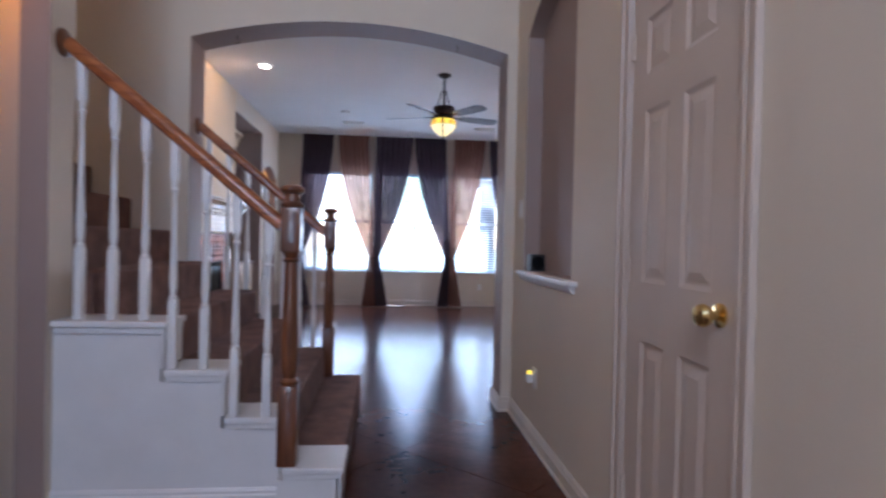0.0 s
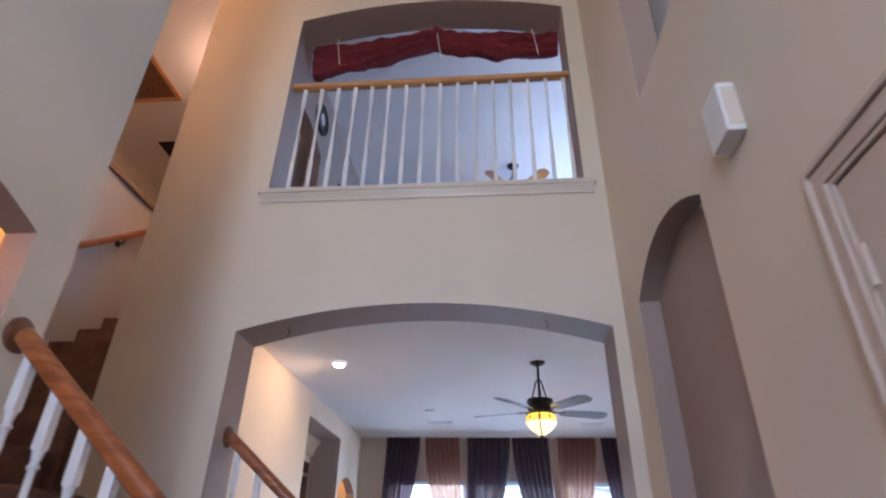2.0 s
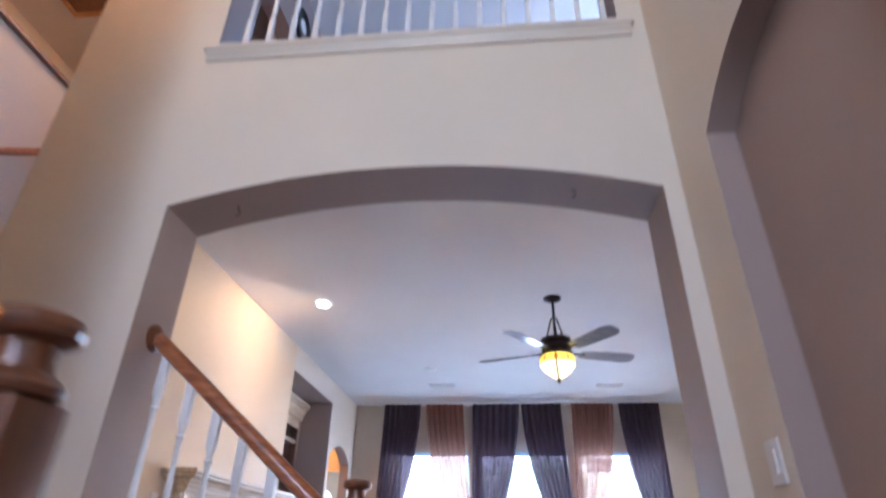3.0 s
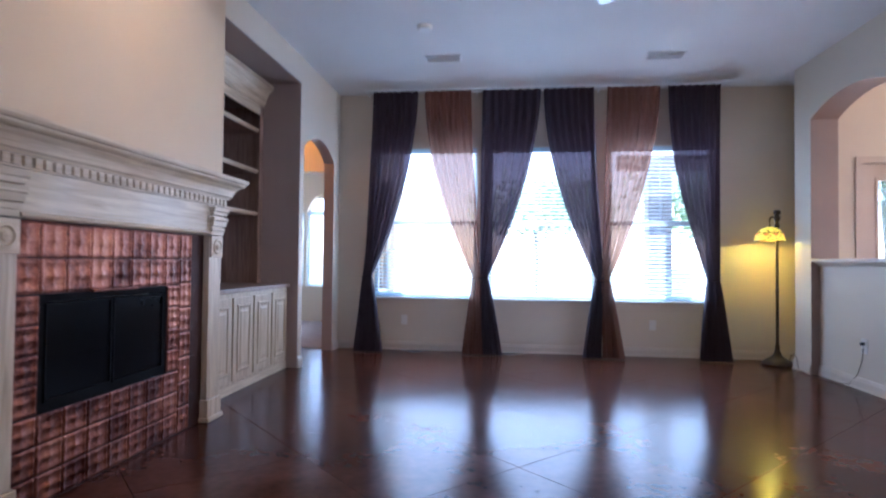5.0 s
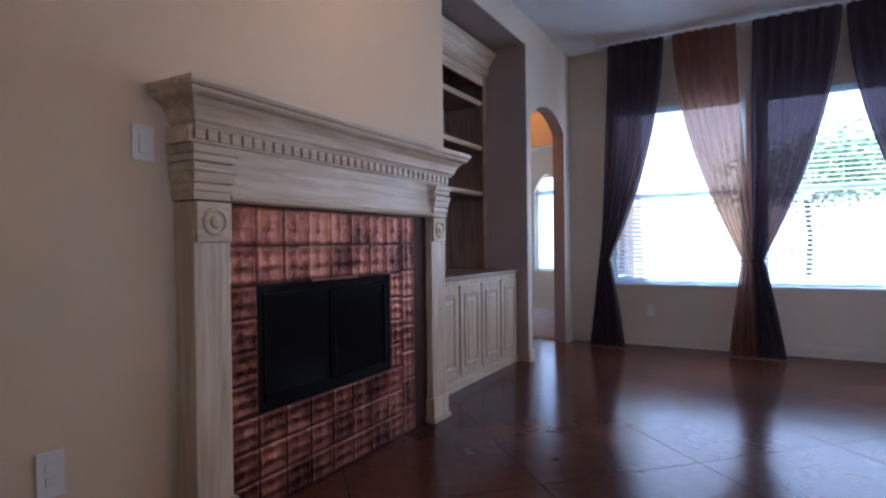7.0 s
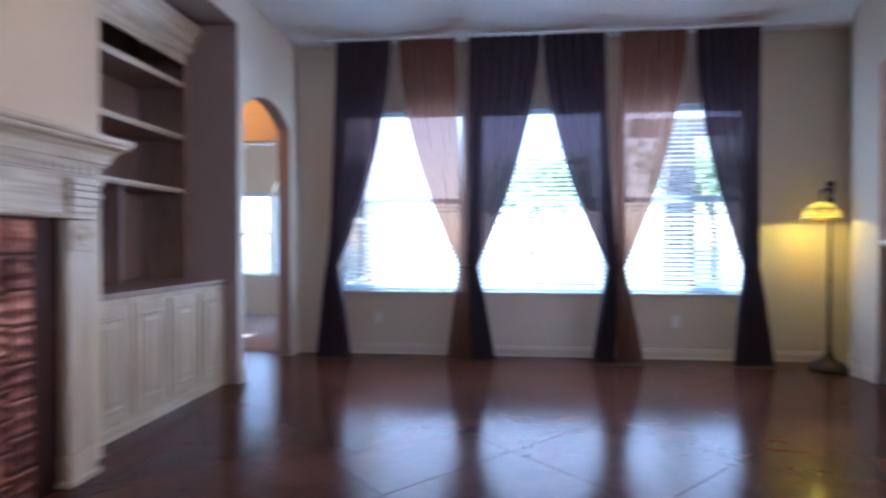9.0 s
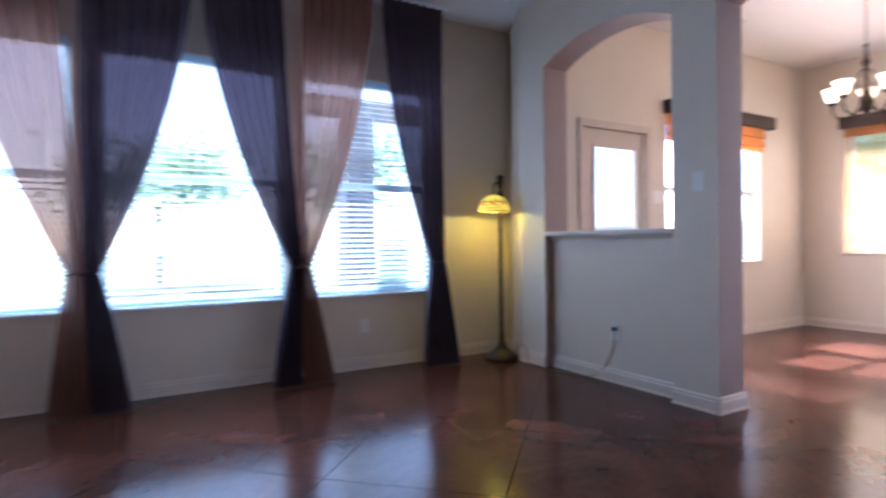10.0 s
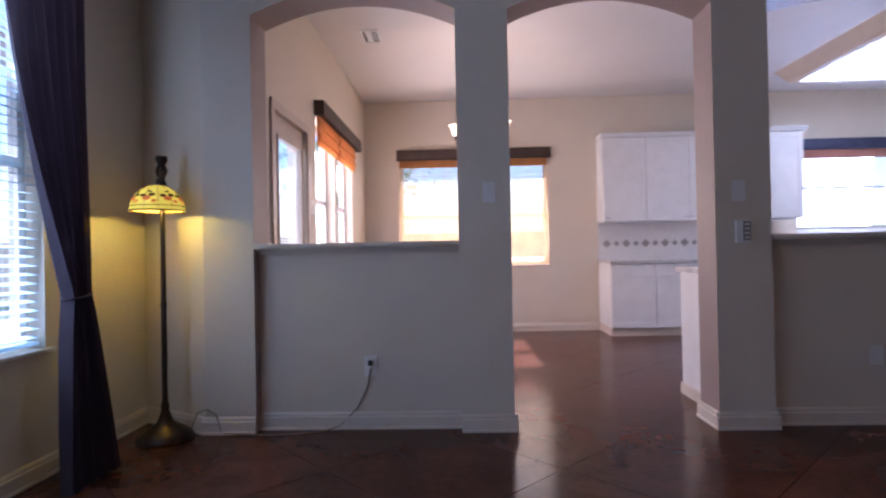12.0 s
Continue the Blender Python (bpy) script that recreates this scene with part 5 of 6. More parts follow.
def curtain(label, mat, top, tie, bottom, inner, seed):
    """A tied-back sheer: x spans at the rod, at the tie and at the floor; inner is the power of the free edge's curve."""
    ct = thing("curtain", (sum(bottom) / 2, NY - 0.2, 0), label, "curtain", "living room curtains")
    rnd = random.Random(seed)
    zt, zk, y = 3.015, 0.875, NY - 0.22
    folds = 7
    ph = rnd.uniform(0, 6)
    rows, cols = 70, 84
    bm = bmesh.new()
    g = []
    for j in range(rows + 1):
        v = j / rows
        z = zt + (0.012 - zt) * v
        if z >= zk:
            f = (zt - z) / (zt - zk)
            e0, e1 = (f ** inner[0], f ** inner[1])
            xa, xb = top[0] + (tie[0] - top[0]) * e0, top[1] + (tie[1] - top[1]) * e1
            amp = 0.022 + 0.018 * f
        else:
            f = ((zk - z) / zk) ** 0.8
            xa, xb = tie[0] + (bottom[0] - tie[0]) * f, tie[1] + (bottom[1] - tie[1]) * f
            amp = 0.04 + 0.012 * f
        push = -0.06 * max(0.0, (0.9 - z) / 0.9) ** 1.1 if z < 0.9 else 0.0
        row = []
        for i in range(cols + 1):
            u = i / cols
            wob = 0.25 * noise.noise(Vector((u * 4, v * 3, seed)))
            s = math.sin(2 * math.pi * folds * (u + 0.012 * math.sin(3 * v + seed)) + ph + wob * 2)
            row.append(bm.verts.new((xa + (xb - xa) * u + 0.004 * math.cos(9 * v + u * 20), y + push + amp * s * (0.75 + 0.5 * noise.noise(Vector((u * 5, v * 2, seed + 9)))), z)))
        g.append(row)
    for j in range(rows):
        for i in range(cols):
            bm.faces.new((g[j][i], g[j][i + 1], g[j + 1][i + 1], g[j + 1][i]))
    part("panel", bm, mat, ct, smooth=True)
    bm = bmesh.new()
    cx, w = (tie[0] + tie[1]) / 2, (tie[1] - tie[0]) / 2 + 0.012
    pts = [(cx + w * math.cos(a), y - 0.005 + 0.055 * math.sin(a), zk + 0.015 * math.cos(a)) for a in (2 * math.pi * k / 20 for k in range(21))]
    tube(bm, pts, 0.006, 6)
    part("tie_back", bm, mat, ct)
    return ct


PLUM, RUST = "sheer plum-black curtain tied back beside the window", "sheer rust-tan curtain tied back between the windows"
curtain(PLUM, SHEERD, (-0.70, -0.165), (-0.79, -0.69), (-0.88, -0.53), (1.6, 1.85), 1)
curtain(RUST, SHEERT, (-0.09, 0.45), (0.485, 0.578), (0.38, 0.62), (1.75, 1.2), 2)
curtain(PLUM, SHEERD, (0.575, 1.24), (0.565, 0.655), (0.60, 0.835), (1.2, 1.75), 3)
curtain(PLUM, SHEERD, (1.265, 1.825), (1.85, 1.935), (1.71, 1.92), (1.75, 1.2), 4)
curtain(RUST, SHEERT, (1.965, 2.54), (1.91, 1.995), (1.915, 2.16), (1.2, 1.75), 5)
curtain(PLUM, SHEERD, (2.61, 3.165), (3.035, 3.15), (2.93, 3.27), (1.85, 1.5), 6)
rod = thing("curtain_rod", (1.22, NY - 0.22, 3.02), "thin white rod carrying the curtains near the ceiling", "curtain rod")
bm = bmesh.new()
tube(bm, [(-0.80, NY - 0.22, 3.022), (3.24, NY - 0.22, 3.022)], 0.008)
part("rod", bm, WHITE, rod)
for x in (-0.78, 0.51, 1.9, 3.22):
    bm = bmesh.new()
    box(bm, x - 0.006, x + 0.006, NY - 0.22, NY, 3.018, 3.03)
    part("bracket", bm, WHITE, rod)

for x in (-0.333, 2.518):
    plate("outlet", (x, NY, 0.355), (0, -1, 0), 0.075, 0.115, "white wall outlet below the window", "outlet")

# ---- living room: ceiling fittings ----
dl = thing("recessed_light", (-0.548, 7.97, C1), "lit recessed eyeball downlight near the fireplace wall", "downlight")
part("trim_ring", turned([(0.085, C1), (0.085, C1 - 0.008), (0.062, C1 - 0.014)], (-0.548, 7.97, 0), 28), WHITE, dl, smooth=True)
part("lamp_face", turned([(0.058, C1 - 0.012), (0.05, C1 - 0.03), (0.0, C1 - 0.034)], (-0.548, 7.97, 0), 24), BULB, dl, smooth=True)
lamp("downlight", "SPOT", look((-0.57, 7.97, C1 - 0.05), (-1.15, 7.9, 2.35)), 3.3, (1.0, 0.60, 0.28), radius=0.05, spot=150)


def ceiling_vent(x, y, wx, wy, z, mat=WHITE, label="white louvred ceiling vent"):
    vt = thing("ceiling_vent", (x, y, z), label, "vent", "ceiling vents")
    bm = bmesh.new()
    for b in ((x - wx / 2, x + wx / 2, y - wy / 2, y - wy / 2 + 0.02), (x - wx / 2, x + wx / 2, y + wy / 2 - 0.02, y + wy / 2), (x - wx / 2, x - wx / 2 + 0.02, y - wy / 2 + 0.02, y + wy / 2 - 0.02), (x + wx / 2 - 0.02, x + wx / 2, y - wy / 2 + 0.02, y + wy / 2 - 0.02)):
        box(bm, *b, z - 0.012, z - 0.0005, bevel=0.003)
    part("frame", bm, mat, vt)
    part("backing", boxed(x - wx / 2 + 0.02, x + wx / 2 - 0.02, y - wy / 2 + 0.02, y + wy / 2 - 0.02, z - 0.002, z - 0.0006), BLACKP, vt)
    k = int((wy - 0.05) / 0.018)
    for i in range(k):
        yy = y - wy / 2 + 0.03 + i * 0.018
        bm = boxed(x - wx / 2 + 0.02, x + wx / 2 - 0.02, -0.007, 0.007, -0.001, 0.001)
        bm.transform(Matrix.Translation((0, yy, z - 0.008)) @ Matrix.Rotation(radians(35 if i < k / 2 else -35), 4, "X"))
        part("slat", bm, mat, vt)


ceiling_vent(0.234, 10.75, 0.36, 0.17, C1)
ceiling_vent(2.36, 10.85, 0.36, 0.17, C1)
# Bronze paints the shade between this vent's louvres.
ceiling_vent(-2.93, 7.9, 0.34, 0.3, C2 + 0.001, BRONZE, "louvred return vent in the hall ceiling, louvre shade put into its colour")
sd = tagged(part("smoke_detector", turned([(0.065, C1 - 0.0005), (0.065, C1 - 0.02), (0.05, C1 - 0.035)], (0.16, 10.0, 0), 24), PLASTIC, smooth=True), "round white smoke detector on the ceiling", "smoke detector")

tagged(part("smoke_detector", turned([(0.075, C1 - 0.0005), (0.075, C1 - 0.022), (0.06, C1 - 0.042), (0.03, C1 - 0.046)], (0.235, 6.37, 0), 24), PLASTIC, smooth=True), "round white smoke detector on the ceiling past the arch", "smoke detector")

# ---- living room: floor lamp ----


def floor_lamp():
    x, y = 3.71, 11.60
    fl = thing("floor_lamp", (x, y, 0), "dark bronze floor lamp with lit amber stained-glass shade", "floor lamp")
    part("base", turned([(0.15, 0), (0.155, 0.012), (0.145, 0.03), (0.12, 0.05), (0.08, 0.075), (0.045, 0.10), (0.03, 0.14), (0.02, 0.17)], (x, y, 0), 32), BRONZE, fl, smooth=True)
    part("pole", turned([(0.02, 0.16), (0.024, 0.19), (0.016, 0.22), (0.0155, 0.75), (0.02, 0.77), (0.015, 0.79), (0.014, 1.38), (0.02, 1.40), (0.013, 1.43)], (x, y, 0), 16), BRONZE, fl, smooth=True)
    sx, sy = x - 0.085, y - 0.02
    bm = bmesh.new()
    tube(bm, [(x, y, 1.40), (x, y, 1.52), (x - 0.012, y, 1.555), (sx + 0.02, sy, 1.56), (sx, sy, 1.53), (sx, sy, 1.46)], 0.010)
    part("arm", bm, BRONZE, fl, smooth=True)
    bm = bmesh.new()
    lathe(bm, [(0.014, 1.43), (0.03, 1.46), (0.016, 1.50), (0.034, 1.545), (0.02, 1.58), (0.034, 1.61), (0.03, 1.63), (0.0, 1.635)], (x, y, 0), 14)
    for s in (-1, 1):
        tube(bm, [(x, y, 1.54), (x + s * 0.03, y, 1.56), (x + s * 0.035, y, 1.60), (x + s * 0.018, y, 1.62)], 0.007, 8)
    part("finial", bm, BRONZE, fl, "ornate dark finial", True)
    dome = [(0.142 * math.sin(a), 1.305 + 0.15 * math.cos(a)) for a in (radians(d) for d in (90, 80, 68, 55, 42, 30, 18, 8))]
    bm = bmesh.new()
    seg = 32
    rings = [[bm.verts.new((sx + r * math.cos(2 * math.pi * i / seg), sy + r * math.sin(2 * math.pi * i / seg), z)) for i in range(seg)] for r, z in dome]
    for a, b in zip(rings, rings[1:]):
        for i in range(seg):
            bm.faces.new((a[i], a[(i + 1) % seg], b[(i + 1) % seg], b[i]))
    sh = part("shade", bm, AMBER, fl, "lit amber stained-glass dome shade", True)
    bm = bmesh.new()
    for (r, z), w in ((dome[0], 0.0045), (dome[1], 0.0018), (dome[6], 0.002)):
        tube(bm, [(sx + (r + 0.001) * math.cos(2 * math.pi * i / 32), sy + (r + 0.001) * math.sin(2 * math.pi * i / 32), z) for i in range(33)], w, 5)
    for i in range(12):
        a = 2 * math.pi * i / 12
        tube(bm, [(sx + (r + 0.001) * math.cos(a), sy + (r + 0.001) * math.sin(a), z) for r, z in dome], 0.0012, 5)
    part("lead_came", bm, LEAD, sh, "dark lead lines")
    for i in range(8):
        for da, d, size in ((0.0, 63, 0.02), (0.2, 54, 0.015), (-0.19, 56, 0.014), (0.05, 44, 0.012), (0.3, 70, 0.011)):
            a = 2 * math.pi * i / 8 + 0.1 + da + 0.05 * math.sin(3 * i)
            nrm = Vector((math.sin(radians(d)) * math.cos(a), math.sin(radians(d)) * math.sin(a), math.cos(radians(d))))
            bm = bmesh.new()
            lathe(bm, [(size, 0.0), (size * 0.8, 0.0016), (0.0, 0.002)], (0, 0, 0), 7)
            bm.transform(Matrix.Translation(Vector((sx, sy, 1.305)) + nrm * 0.1435) @ nrm.to_track_quat("Z", "Y").to_matrix().to_4x4() @ Matrix.Diagonal((1.25, 0.8, 1, 1)))
            part("petal", bm, ORANGEG if d > 60 else LEAD, sh, "orange red glass petal" if d > 60 else "dark leaf of glass")
    part("bulb", turned([(0.012, 1.43), (0.02, 1.40), (0.024, 1.375), (0.0, 1.35)], (sx, sy, 0), 14), BULB, fl, smooth=True)
    lamp("floor_lamp_light", "POINT", pose(sx, sy, 1.325), 1.0, (1.0, 0.80, 0.10), radius=0.012)
    cd = thing("lamp_cord", (x, y, 0), "thin brown lamp cord curling on the floor to the outlet", "cord")
    bm = bmesh.new()
    tube(bm, [(x + 0.05, y - 0.12, 0.03), (3.77, 11.44, 0.13), (3.765, 11.38, 0.15), (3.77, 11.33, 0.12), (3.772, 11.3, 0.01), (3.74, 11.0, 0.004), (3.80, 10.72, 0.004), (3.855, 10.62, 0.02), (3.862, 10.52, 0.12), (3.86, 10.45, 0.25), (3.855, 10.43, 0.36)], 0.0035, 6)
    part("cord", bm, CORD, cd, smooth=True)


CORD = surface("brown_cord", (0.16, 0.11, 0.07), 0.5)
floor_lamp()
plate("outlet", (RW + 0.08, 10.43, 0.375), (-1, 0, 0), 0.08, 0.125, "white wall outlet with a black plug", "outlet", True)
plate("light_switch", (RW, 9.71, 1.39), (-1, 0, 0), 0.075, 0.12, "white light switch on the pillar")
plate("light_switch", (RW, 8.285, 1.365), (-1, 0, 0), 0.075, 0.12, "white light switch above the keypad")
plate("outlet", (RW + 0.08, 7.48, 0.40), (-1, 0, 0), 0.075, 0.115, "white wall outlet on the kitchen half wall", "outlet")
kp = thing("alarm_keypad", (RW, 8.27, 1.06), "grey and white alarm keypad on the pillar", "keypad")
part("housing", boxed(RW - 0.024, RW, 8.235, 8.31, 1.065, 1.195, bevel=0.005), PLASTIC, kp)
part("keypad_cover", boxed(RW - 0.030, RW - 0.024, 8.232, 8.275, 1.08, 1.19, bevel=0.003), TILEG, kp, "grey keypad face")
for i in range(4):
    part("button", boxed(RW - 0.033, RW - 0.030, 8.24, 8.267, 1.09 + i * 0.025, 1.102 + i * 0.025), PLASTIC, kp)

# ---- dining room: windows, door, chandelier ----


def window_x(name, y0, y1, z0, z1, x, split, label):
    wd = tagged(new(name), label, "window", "", "structure")
    wd.matrix_world = pose(x, (y0 + y1) / 2, z0)
    f = 0.045
    bm = bmesh.new()
    for b in ((y0, y0 + f, z0, z1), (y1 - f, y1, z0, z1), (y0 + f, y1 - f, z0, z0 + f), (y0 + f, y1 - f, z1 - f, z1), (y0 + f, y1 - f, split - 0.02, split + 0.02)):
        box(bm, x, x + 0.05, *b)
    part("window_frame", bm, WHITE, wd)
    for a, b in ((z0 + f, split - 0.02), (split + 0.02, z1 - f)):
        p = part("pane", boxed(x + 0.022, x + 0.027, y0 + f, y1 - f, a, b), PANE, wd)
        p.visible_shadow = False
    bm = boxed(x - 0.12, x, y0 - 0.03, y1 + 0.03, z0 - 0.02, z0 - 0.0005, bevel=0.004)
    part("window_sill", bm, TRIM, wd)


for i, (a, b) in enumerate(DW):
    window_x("window_%d" % (i + 4), a, b, 0.866, 2.249, DX + 0.10, 1.52, "white framed dining room window behind bamboo shade")
window_x("window_6", 4.1, 5.53, 1.211, 2.389, DX + 0.10, 1.8, "white framed kitchen window")
for i, (a, b) in enumerate(DS):
    window_y("window_%d" % (i + 7), a, b, 0.80, 2.249, DY + 0.09, 1.55, "white framed side window of the dining room")
    tagged(part("window_sill", boxed(a - 0.03, b + 0.03, DY - 0.03, DY + 0.09, 0.78, 0.7995, bevel=0.004), TRIM), "cream window sill", "sill", "", "structure")


def valance(name, b, label, mat):
    v = thing(name, ((b[0] + b[1]) / 2, (b[2] + b[3]) / 2, b[4]), label, "valance", "window valances")
    part("board", boxed(*b, bevel=0.006), mat, v)


valance("window_valance", (DX - 0.09, DX - 0.001, 8.69, 10.70, 2.262, 2.392), "dark brown wooden valance above the dining windows", VALANCE)
valance("window_valance", (5.335, 7.16, DY - 0.09, DY - 0.001, 2.262, 2.392), "dark brown wooden valance above the side windows", VALANCE)
valance("window_valance", (DX - 0.09, DX - 0.001, 4.0, 5.62, 2.27, 2.41), "navy fabric valance above the kitchen window", NAVY)
valance("window_valance", (DX - 0.07, DX - 0.001, 4.02, 5.60, 2.16, 2.2695), "rust fabric band below the navy valance", SHEERT)


def bamboo(axis, a, b, c, z0, z1, label, folded=False):
    """A woven shade of thin slats; folded ones hang in a thick bunch."""
    at = (c, (a + b) / 2, z0) if axis == "x" else ((a + b) / 2, c, z0)
    bs = thing("bamboo_shade", at, label, "window shade", "bamboo shades")
    rnd = random.Random(int(a * 100))
    if folded:
        for k in range(5):
            zz = z0 + (z1 - z0) * k / 5
            h = (z1 - z0) / 5 * 1.12
            o = 0.02 + 0.012 * (k % 2)
            bm = boxed(c - o, c, a, b, zz, zz + h, bevel=0.006) if axis == "x" else boxed(a, b, c - o, c, zz, zz + h, bevel=0.006)
            part("fold", bm, BAMBOO, bs)
        return
    bm = bmesh.new()
    z = z0
    while z < z1:
        h = rnd.uniform(0.0035, 0.0065)
        d = rnd.uniform(-0.003, 0.003)
        box(bm, c + d - 0.0012, c + d + 0.0012, a, b, z, z + h)
        z += h + (rnd.uniform(0.0004, 0.0022) if z < 1.62 else rnd.uniform(0.002, 0.008))
    part("slats", bm, BAMBOOL, bs, "pale gold bamboo slats")["kind"] = "stuff"
    bm = bmesh.new()
    for yy in (a + 0.012, a + (b - a) * 0.35, a + (b - a) * 0.65, b - 0.012):
        tube(bm, [(c - 0.005, yy, z0), (c - 0.005, yy, z1)], 0.002, 5)
    part("cord", bm, BAMBOO, bs)
    part("top_fold", boxed(c - 0.012, c + 0.004, a, b, z1 - 0.10, z1, bevel=0.004), BAMBOO, bs)


for a, b in DW:
    bamboo("x", a + 0.01, b - 0.01, DX - 0.02, 0.875, 2.26, "pale gold bamboo shade lowered over a dining window")
for a, b in DS:
    bamboo("y", a - 0.02, b + 0.02, DY - 0.02, 2.0, 2.26, "orange bamboo shade drawn up under the valance", True)

# glazed back door
bd = tagged(part("door_2", boxed(4.275, 5.065, DY + 0.02, DY + 0.06, 0.012, 0.25), DOORP), "tan painted back door with a tall glass light", "door", "", "structure")
bm = bmesh.new()
for b in ((4.275, 4.40, 0.25, 2.035), (4.98, 5.065, 0.25, 2.035), (4.40, 4.98, 1.90, 2.035)):
    box(bm, b[0], b[1], DY + 0.02, DY + 0.06, b[2], b[3])
part("door_frame", bm, DOORP, bd)
bm = bmesh.new()
for b in ((4.40, 4.425, 0.25, 1.90), (4.955, 4.98, 0.25, 1.90), (4.425, 4.955, 1.875, 1.90), (4.425, 4.955, 0.25, 0.28)):
    box(bm, b[0], b[1], DY + 0.01, DY + 0.05, b[2], b[3], bevel=0.004)
part("light_frame", bm, DOORP, bd)
part("pane", boxed(4.425, 4.955, DY + 0.036, DY + 0.04, 0.28, 1.875), PANE, bd).visible_shadow = False
bm = bmesh.new()
z = 0.3
while z < 1.86:
    box(bm, 4.43, 4.95, DY + 0.044, DY + 0.056, z, z + 0.0015)
    z += 0.022
part("inner_blind", bm, BLINDM, bd, "fine white blind between the panes")
part("door_knob", turned([(0.03, 0), (0.03, 0.006), (0.011, 0.012), (0.011, 0.03), (0.028, 0.04), (0.026, 0.06), (0.0, 0.066)], (5.02, DY + 0.02, 0.96), 20, pose(0, 0, 0, 90, 0, 0).to_3x3()), BRASS, bd, smooth=True)
casing("trim_back_door", [(4.205, 4.27, DY - 0.018, DY - 0.001, 0, 2.04), (5.07, 5.135, DY - 0.018, DY - 0.001, 0, 2.04), (4.205, 5.135, DY - 0.02, DY - 0.001, 2.04, 2.105)], "tan painted casing around the back door", DOORP)
plate("light_switch", (5.24, DY, 1.45), (0, -1, 0), 0.12, 0.12, "white light switches beside the back door")
plate("outlet", (DX, 9.69, 0.41), (-1, 0, 0), 0.075, 0.115, "white wall outlet below the dining window", "outlet")
ceiling_vent(5.64, 10.67, 0.3, 0.17, C1 + 0.003)


def chandelier():
    x, y = 5.86, 9.66
    ch = thing("chandelier", (x, y, C1), "bronze chandelier with five lit frosted glass shades", "chandelier")
    z = C1 + 0.003
    part("canopy", turned([(0.065, z), (0.065, z - 0.012), (0.03, z - 0.03), (0.01, z - 0.036)], (x, y, 0), 24), BRONZE, ch, smooth=True)
    bm = bmesh.new()
    k = 0
    zz = z - 0.036
    while zz > 2.56:
        c = Vector((x, y, zz - 0.015))
        m = Matrix.Rotation(radians(90 * (k % 2)), 3, "Z")
        tube(bm, [c + m @ Vector((0.008 * math.cos(a), 0, 0.018 * math.sin(a))) for a in (2 * math.pi * q / 8 for q in range(9))], 0.0022, 5)
        zz -= 0.028
        k += 1
    part("chain", bm, BRONZE, ch)
    part("stem", turned([(0.006, 2.57), (0.02, 2.555), (0.008, 2.53), (0.014, 2.46), (0.035, 2.42), (0.018, 2.38), (0.012, 2.25), (0.026, 2.20), (0.045, 2.13), (0.05, 2.08), (0.03, 2.03), (0.012, 2.0), (0.02, 1.975), (0.0, 1.945)], (x, y, 0), 20), BRONZE, ch, smooth=True)
    for i in range(5):
        a = radians(72 * i + 20)
        c, s = math.cos(a), math.sin(a)
        bm = bmesh.new()
        tube(bm, [(x + r * c, y + r * s, h) for r, h in ((0.03, 2.10), (0.08, 2.03), (0.15, 2.0), (0.215, 2.03), (0.24, 2.08), (0.24, 2.13))], 0.008, 8)
        tube(bm, [(x + r * c, y + r * s, h) for r, h in ((0.02, 2.38), (0.06, 2.33), (0.07, 2.24), (0.04, 2.19), (0.02, 2.2))], 0.005, 8)
        lathe(bm, [(0.012, 2.12), (0.03, 2.13), (0.032, 2.14), (0.02, 2.15)], (x + 0.24 * c, y + 0.24 * s, 0), 14)
        part("arm", bm, BRONZE, ch, smooth=True)
        part("glass_shade", turned([(0.022, 2.15), (0.04, 2.165), (0.05, 2.20), (0.058, 2.235), (0.075, 2.255), (0.072, 2.257), (0.054, 2.237), (0.045, 2.2), (0.03, 2.17)], (x + 0.24 * c, y + 0.24 * s, 0), 18), FROST, ch, "lit frosted glass shade", True)
    lamp("chandelier_light", "POINT", pose(x, y, 2.42), 2.0, (1.0, 0.70, 0.42), radius=0.2)


chandelier()

# ---- kitchen ----


